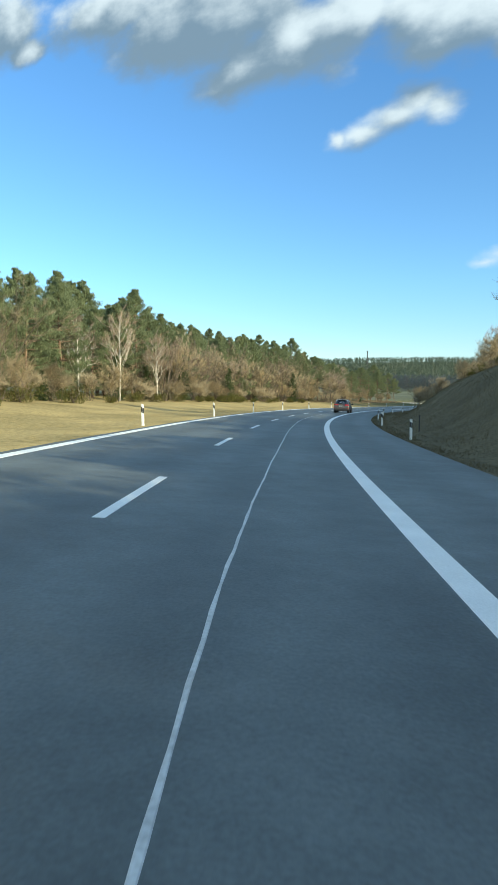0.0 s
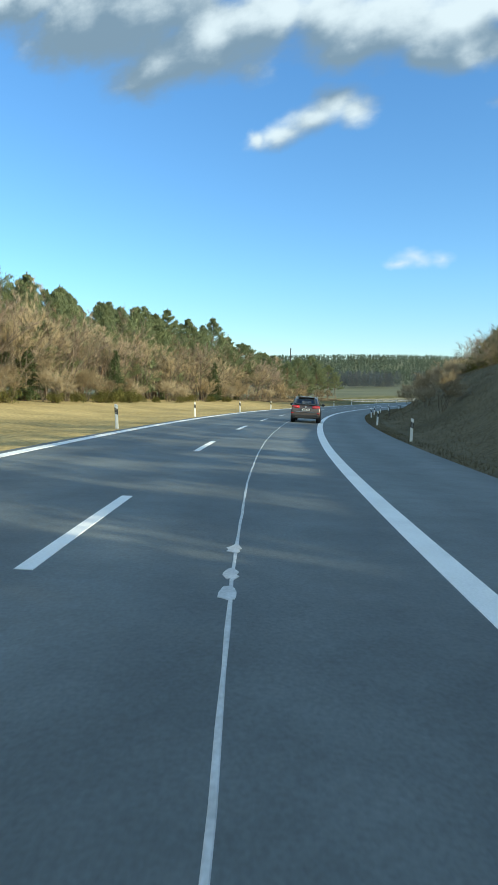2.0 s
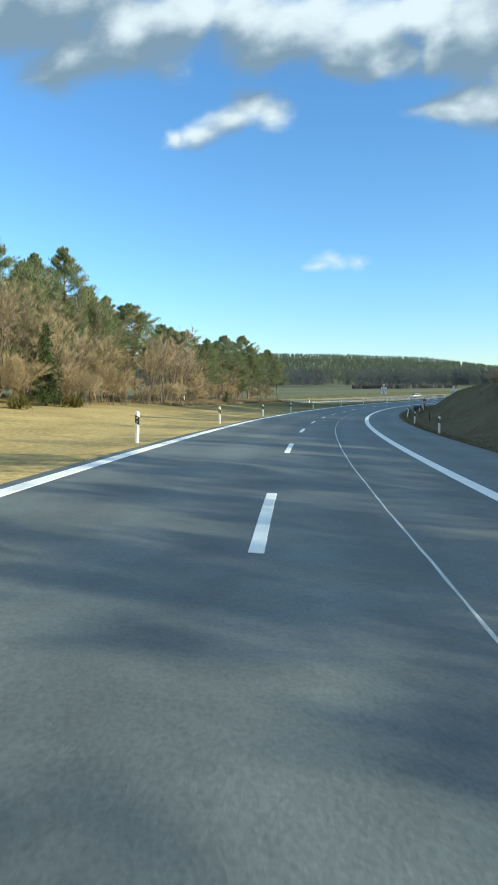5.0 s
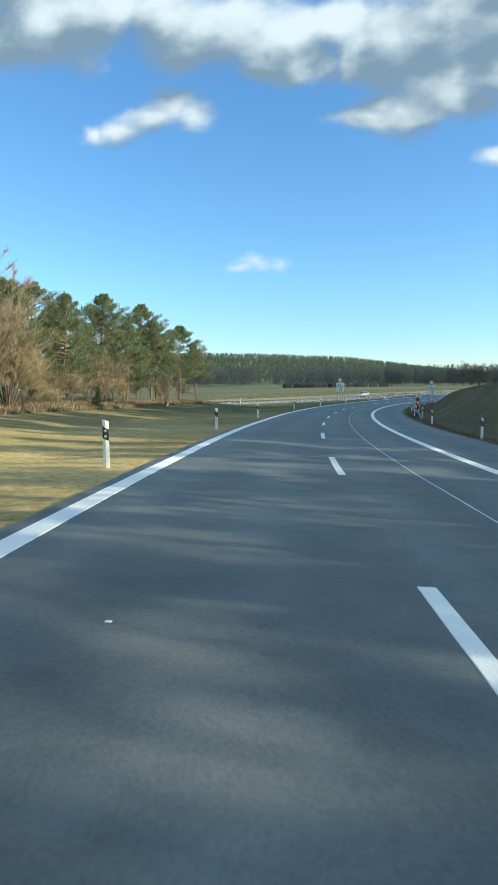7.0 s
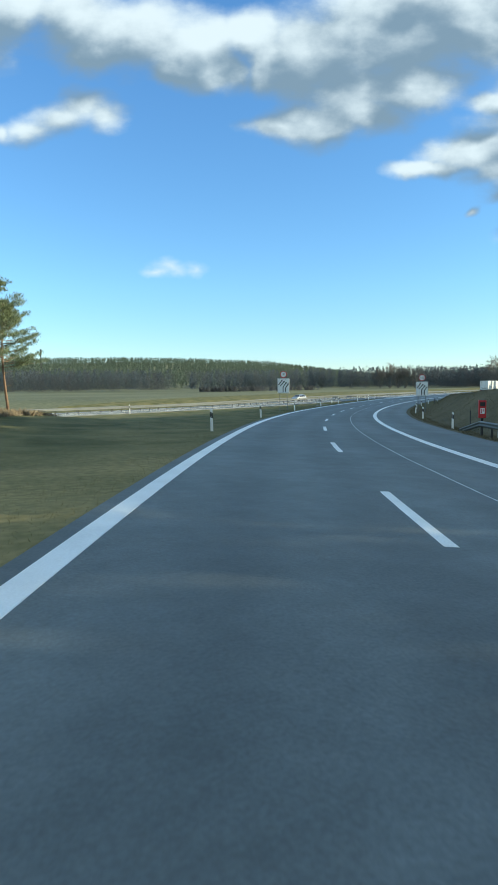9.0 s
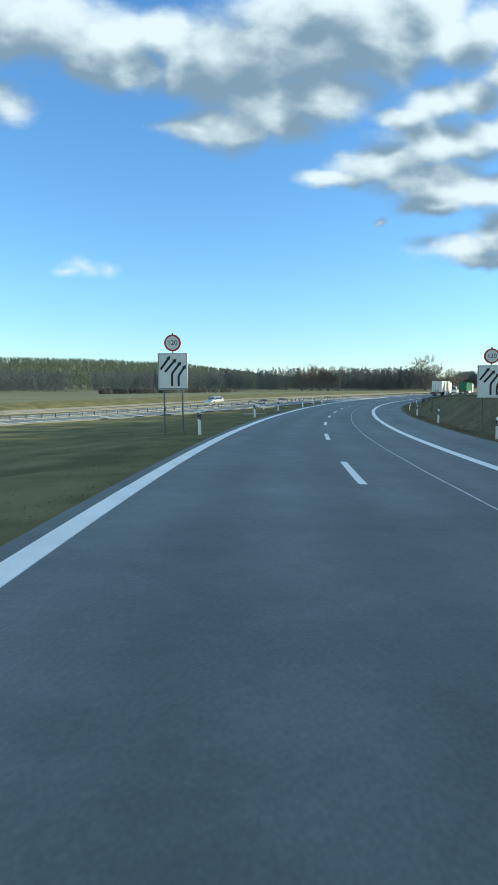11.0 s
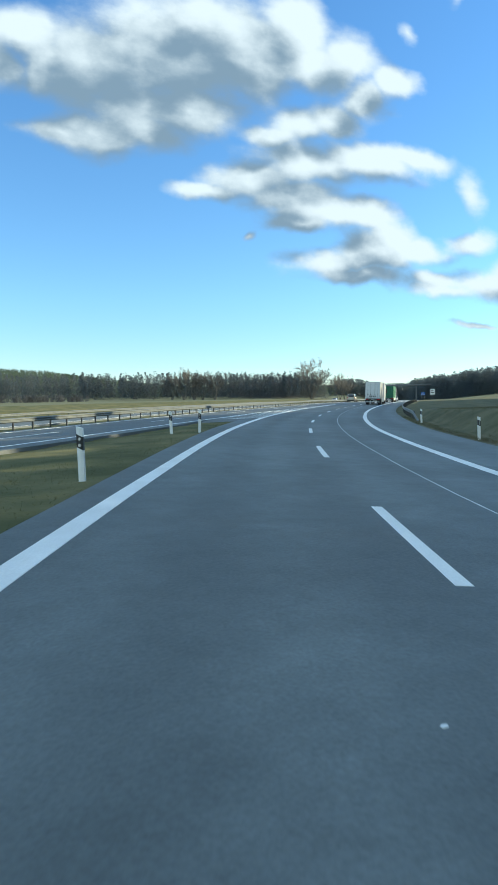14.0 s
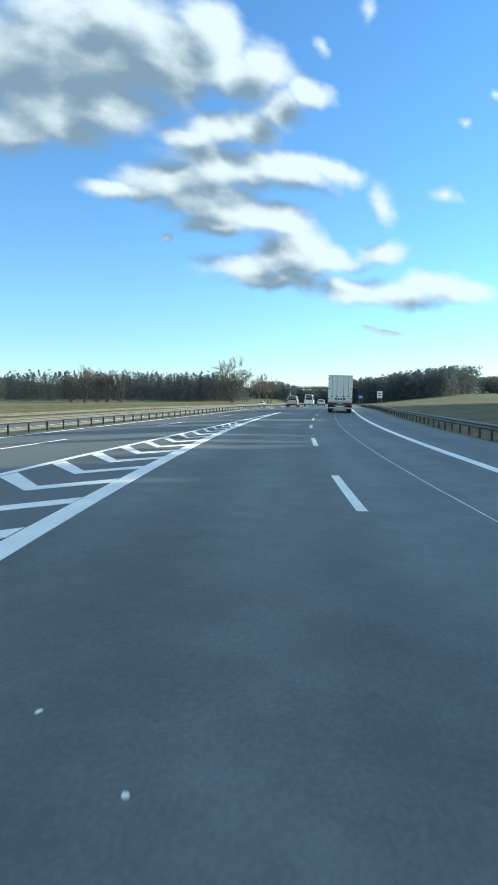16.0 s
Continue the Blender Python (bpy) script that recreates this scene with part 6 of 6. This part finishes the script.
ROOF_TILE = mat("red_roof_tiles", (0.42, 0.12, 0.06), 0.8, scale=1, var=0.25, fine=6, bump=0.3)
RENDER = mat("house_render", (0.55, 0.45, 0.34), 0.85, scale=0.5, var=0.12, fine=8, bump=0.1)
hx, hy = 696.0, 509.0
hs, hl = near_road(np.array([hx]), np.array([hy]))
house = thing("house", pose(hx, hy, float(ground_at(hs, hl, np.array([hx]), np.array([hy]))[0]), 0, 0, 25), "distant house with a red tiled roof", "house")
bm = bmesh.new()
box(bm, -6, 6, -4, 4, -1, 4.5, 0.05)
part("wall", bm, RENDER, house)
bm = bmesh.new()
pr = [(-6.5, -4.6, 4.4), (6.5, -4.6, 4.4), (6.5, 4.6, 4.4), (-6.5, 4.6, 4.4), (-6.5, 0, 8.6), (6.5, 0, 8.6)]
vs = [bm.verts.new(q) for q in pr]
for f in ((0, 1, 5, 4), (2, 3, 4, 5), (1, 2, 5), (3, 0, 4), (3, 2, 1, 0)):
    bm.faces.new([vs[i] for i in f])
part("roof", bm, ROOF_TILE, house)
for x in (-3.5, 0, 3.5):
    bm = bmesh.new()
    box(bm, x - 0.5, x + 0.5, -4.08, -3.98, 1.2, 2.6, 0.02)
    part("window", bm, GLASS_DARK, house)

mast = thing("mast", Matrix.Translation((230.0, 1620.0, float(region(np.array([230.0]), np.array([1620.0]))[0]))), "slim lattice mast on the wooded hill", "mast")
bm = bmesh.new()
tube(bm, [Vector((0, 0, -3)), Vector((0, 0, 42))], [1.4, 1.1], 6)
part("shaft", bm, STEEL_POST, mast)
bm = bmesh.new()
disc(bm, Vector((0, 0, 40)), 2.0, 3.0, "z", 12)
part("platform", bm, STEEL_POST, mast)

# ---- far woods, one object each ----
# distance haze is put into these base colours: cooler and paler than the trees
HAZY_CONIFER = mat("hazy_conifers", (0.092, 0.115, 0.13), 0.9, scale=0.05, var=0.2, fine=0.6, bump=0.0, island=0.1, second=(0.13, 0.152, 0.165), spec=0.1)
HAZY_BARE = mat("hazy_bare_trees", (0.108, 0.112, 0.122), 0.9, scale=0.05, var=0.2, fine=0.6, bump=0.0, island=0.1, second=(0.145, 0.146, 0.152), spec=0.1)
# the hill's green is dulled towards blue-grey to stand for haze
HAZY_HILL_WOOD = mat("hill_wood", (0.10, 0.128, 0.098), 0.9, scale=0.02, var=0.2, fine=0.5, bump=0.0, island=0.1, second=(0.135, 0.165, 0.122), spec=0.1)


for leaf in (HAZY_CONIFER, HAZY_BARE, HAZY_HILL_WOOD):
    leafy(leaf, 0.5)


def height_at(x, y):
    s, lat = near_road(x, y)
    return ground_at(s, lat, x, y)


def far_wood(name, spots, heights, leaves, size, material, gen, label, conic=0.75, low=0.12):
    """A wood far off: every tree a stem and a crown of leaf clumps, all in one mesh."""
    n = len(spots)
    z = height_at(spots[:, 0], spots[:, 1])
    t = low + (1 - low) * gen.random_sample((n, leaves)) ** 0.85
    rad = heights[:, None] * 0.22 * ((1 - t) ** conic + 0.08)
    az = gen.uniform(0, 6.2832, (n, leaves))
    rr = rad * np.sqrt(gen.random_sample((n, leaves)))
    c = np.stack([spots[:, 0:1] + rr * np.cos(az), spots[:, 1:2] + rr * np.sin(az), z[:, None] + heights[:, None] * t], 2).reshape(-1, 3)
    sz = (size * gen.uniform(0.6, 1.3, (n, leaves))).ravel()
    me = leaf_mesh(name, c, sz, material, gen, 0.5, 0.7)
    return tagged(new(name, me), label, "woodland", kind="stuff")


def along(points, count, depth, gen):
    """Spots scattered behind a line of corners, to its left-hand side."""
    p = np.array(points, float)
    seg = np.linalg.norm(np.diff(p, axis=0), axis=1)
    cum = np.concatenate([[0], np.cumsum(seg)])
    d = gen.uniform(0, cum[-1], count)
    x, y = np.interp(d, cum, p[:, 0]), np.interp(d, cum, p[:, 1])
    i = np.clip(np.searchsorted(cum, d) - 1, 0, len(seg) - 1)
    dirs = np.diff(p, axis=0)[i] / seg[i][:, None]
    k = depth * gen.random_sample(count) ** 1.4
    return np.stack([x - dirs[:, 1] * k, y + dirs[:, 0] * k], 1)


gen = np.random.RandomState(3)
FRONT = [(-700, 560), (-420, 640), (-150, 655), (0, 655), (105, 650), (210.0, 661.0), (271.0, 626.0), (331.0, 583.0), (378.0, 550.0), (424.0, 526.0), (520, 640), (700, 800)]
a = along(FRONT, 2600, 70, gen)
far_wood("far_conifer_wood", a, gen.uniform(12.5, 17.5, len(a)), 130, 0.75, HAZY_CONIFER, gen, "dark conifer wood beyond the meadows, haze put into its colour")
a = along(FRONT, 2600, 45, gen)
far_wood("far_bare_wood", a, gen.uniform(9, 17.5, len(a)), 120, 0.5, HAZY_BARE, gen, "leafless wood beyond the motorway, tinted blue-grey for haze", 0.45, 0.05)
RIGHT = [(697.0, 745.0), (711.0, 693.0), (683.0, 627.0), (600.0, 571.0), (556.0, 526.0), (531.0, 487.0), (527.0, 461.0), (527.0, 447.0)]
BEYOND = [(775.0, 555.0), (793.0, 503.0), (819.0, 447.0), (835.0, 316.0)]
a = np.concatenate([along(RIGHT, 1500, 60, gen), along(BEYOND, 900, 50, gen)])
far_wood("far_right_wood", a, gen.uniform(15.5, 20.0, len(a)), 130, 0.9, HAZY_CONIFER, gen, "dark pine wood behind the far field, tinted blue-grey for haze", 0.5, 0.0)
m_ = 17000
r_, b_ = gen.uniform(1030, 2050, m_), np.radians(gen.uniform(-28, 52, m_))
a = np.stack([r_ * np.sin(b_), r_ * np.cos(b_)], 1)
far_wood("hill_wood", a, gen.uniform(9, 14, m_), 26, 2.0, HAZY_HILL_WOOD, gen, "sunlit pine forest over the low hills, haze mixed into its green")

HEDGE = np.array([(251.0, 522.0), (204.0, 513.0), (170.0, 516.0)])
k_ = gen.random_sample(260) * (len(HEDGE) - 1)
a = np.stack([np.interp(k_, range(len(HEDGE)), HEDGE[:, 0]), np.interp(k_, range(len(HEDGE)), HEDGE[:, 1])], 1) + gen.normal(scale=1.2, size=(260, 2))
far_wood("far_hedge", a, gen.uniform(2.0, 3.2, len(a)), 60, 0.45, HAZY_BARE, gen, "dark leafless hedge across the meadow, tinted blue-grey for haze", 0.3, 0.0)

# ---- grass blades on the near verges ----
BLADE = mat("grass_blades", (0.22, 0.19, 0.085), 0.9, scale=0.16, var=0.3, fine=5, bump=0.0, island=0.35, second=(0.44, 0.35, 0.17), spec=0.15)


greener(BLADE, 156, 198, (0.085, 0.09, 0.04), (0.16, 0.145, 0.07))
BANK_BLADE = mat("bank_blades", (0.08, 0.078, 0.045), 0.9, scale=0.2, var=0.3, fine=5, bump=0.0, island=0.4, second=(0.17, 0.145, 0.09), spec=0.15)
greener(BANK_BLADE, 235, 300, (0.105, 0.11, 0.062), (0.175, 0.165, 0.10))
REED = mat("dry_reed", (0.165, 0.132, 0.088), 0.9, scale=0.3, var=0.3, fine=5, bump=0.0, island=0.5, second=(0.24, 0.195, 0.132), spec=0.15)


def tufts(name, count, s0, s1, l0, l1, size, label, material=BLADE):
    g = np.random.RandomState(int(abs(l0) * 10))
    s, lat = g.uniform(s0, s1, count), l0 + (l1 - l0) * g.random_sample(count) ** 1.3
    th = np.interp(s, RS, RTH)
    x, y = np.interp(s, RS, RX) + lat * np.cos(th), np.interp(s, RS, RY) - lat * np.sin(th)
    z = ground_at(s, lat, x, y)
    c = np.stack([x, y, z + size * 0.3], 1)
    me = leaf_mesh(name, c, size * g.uniform(0.5, 1.4, count), material, g, 1.5, 0.16)
    return tagged(new(name, me), label, "grass", kind="stuff")


tufts("grass_left", 160000, 2, 345, -4.2, -14, 0.05, "short winter grass blades on the verge")
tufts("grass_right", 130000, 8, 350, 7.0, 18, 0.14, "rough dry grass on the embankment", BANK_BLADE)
tufts("tall_grass", 16000, 166, 222, -17.5, -24, 0.4, "dry reddish tall grass under the pines", REED)

for s in (43.6, 44.1, 45.0):
    bm = bmesh.new()
    r = random.Random(int(s * 10))
    ring = [(0.09 * r.uniform(0.5, 1.1) * math.cos(a), 0.2 * r.uniform(0.5, 1.1) * math.sin(a)) for a in np.linspace(0, 5.9, 12)]
    hi = prism(bm, ring, -0.004, 0.006)
    ob = part("seam_blotch", bm, SEAM, ramp, "pale blob of joint filler")
    ob.matrix_basis = on_road(s, seam_at(s) - 0.02)

# ---- litter and a drain ----
for s, lat, turn in [(260.3, -2.19, 0), (293.6, -0.87, 37), (338.2, -2.37, 74), (337.6, -1.84, 111), (263.9, -0.7, 148), (142.8, -2.33, 5)]:
    bm = bmesh.new()
    prism(bm, [(-0.022, -0.012), (0.012, -0.015), (0.026, 0.004), (0.0, 0.016), (-0.02, 0.009)], 0.0, 0.006)
    scrap = thing("litter", on_road(s, lat, 0.0, turn), "small pale scrap lying on the asphalt", "litter", "scraps on the road")
    part("scrap", bm, SIGN_WHITE, scrap)
drain = thing("drain", on_ground(280.6, -6.8, 15), "low concrete drain sill set in the verge grass", "drain")
bm = bmesh.new()
box(bm, -1.0, 1.0, -0.28, 0.28, -0.2, 0.07, 0.03)
part("sill", bm, CONCRETE, drain)
for x in (-0.45, 0.45):
    bm = bmesh.new()
    box(bm, x - 0.4, x + 0.4, -0.1, 0.1, 0.06, 0.078)
    part("slot", bm, STEEL_POST, drain)
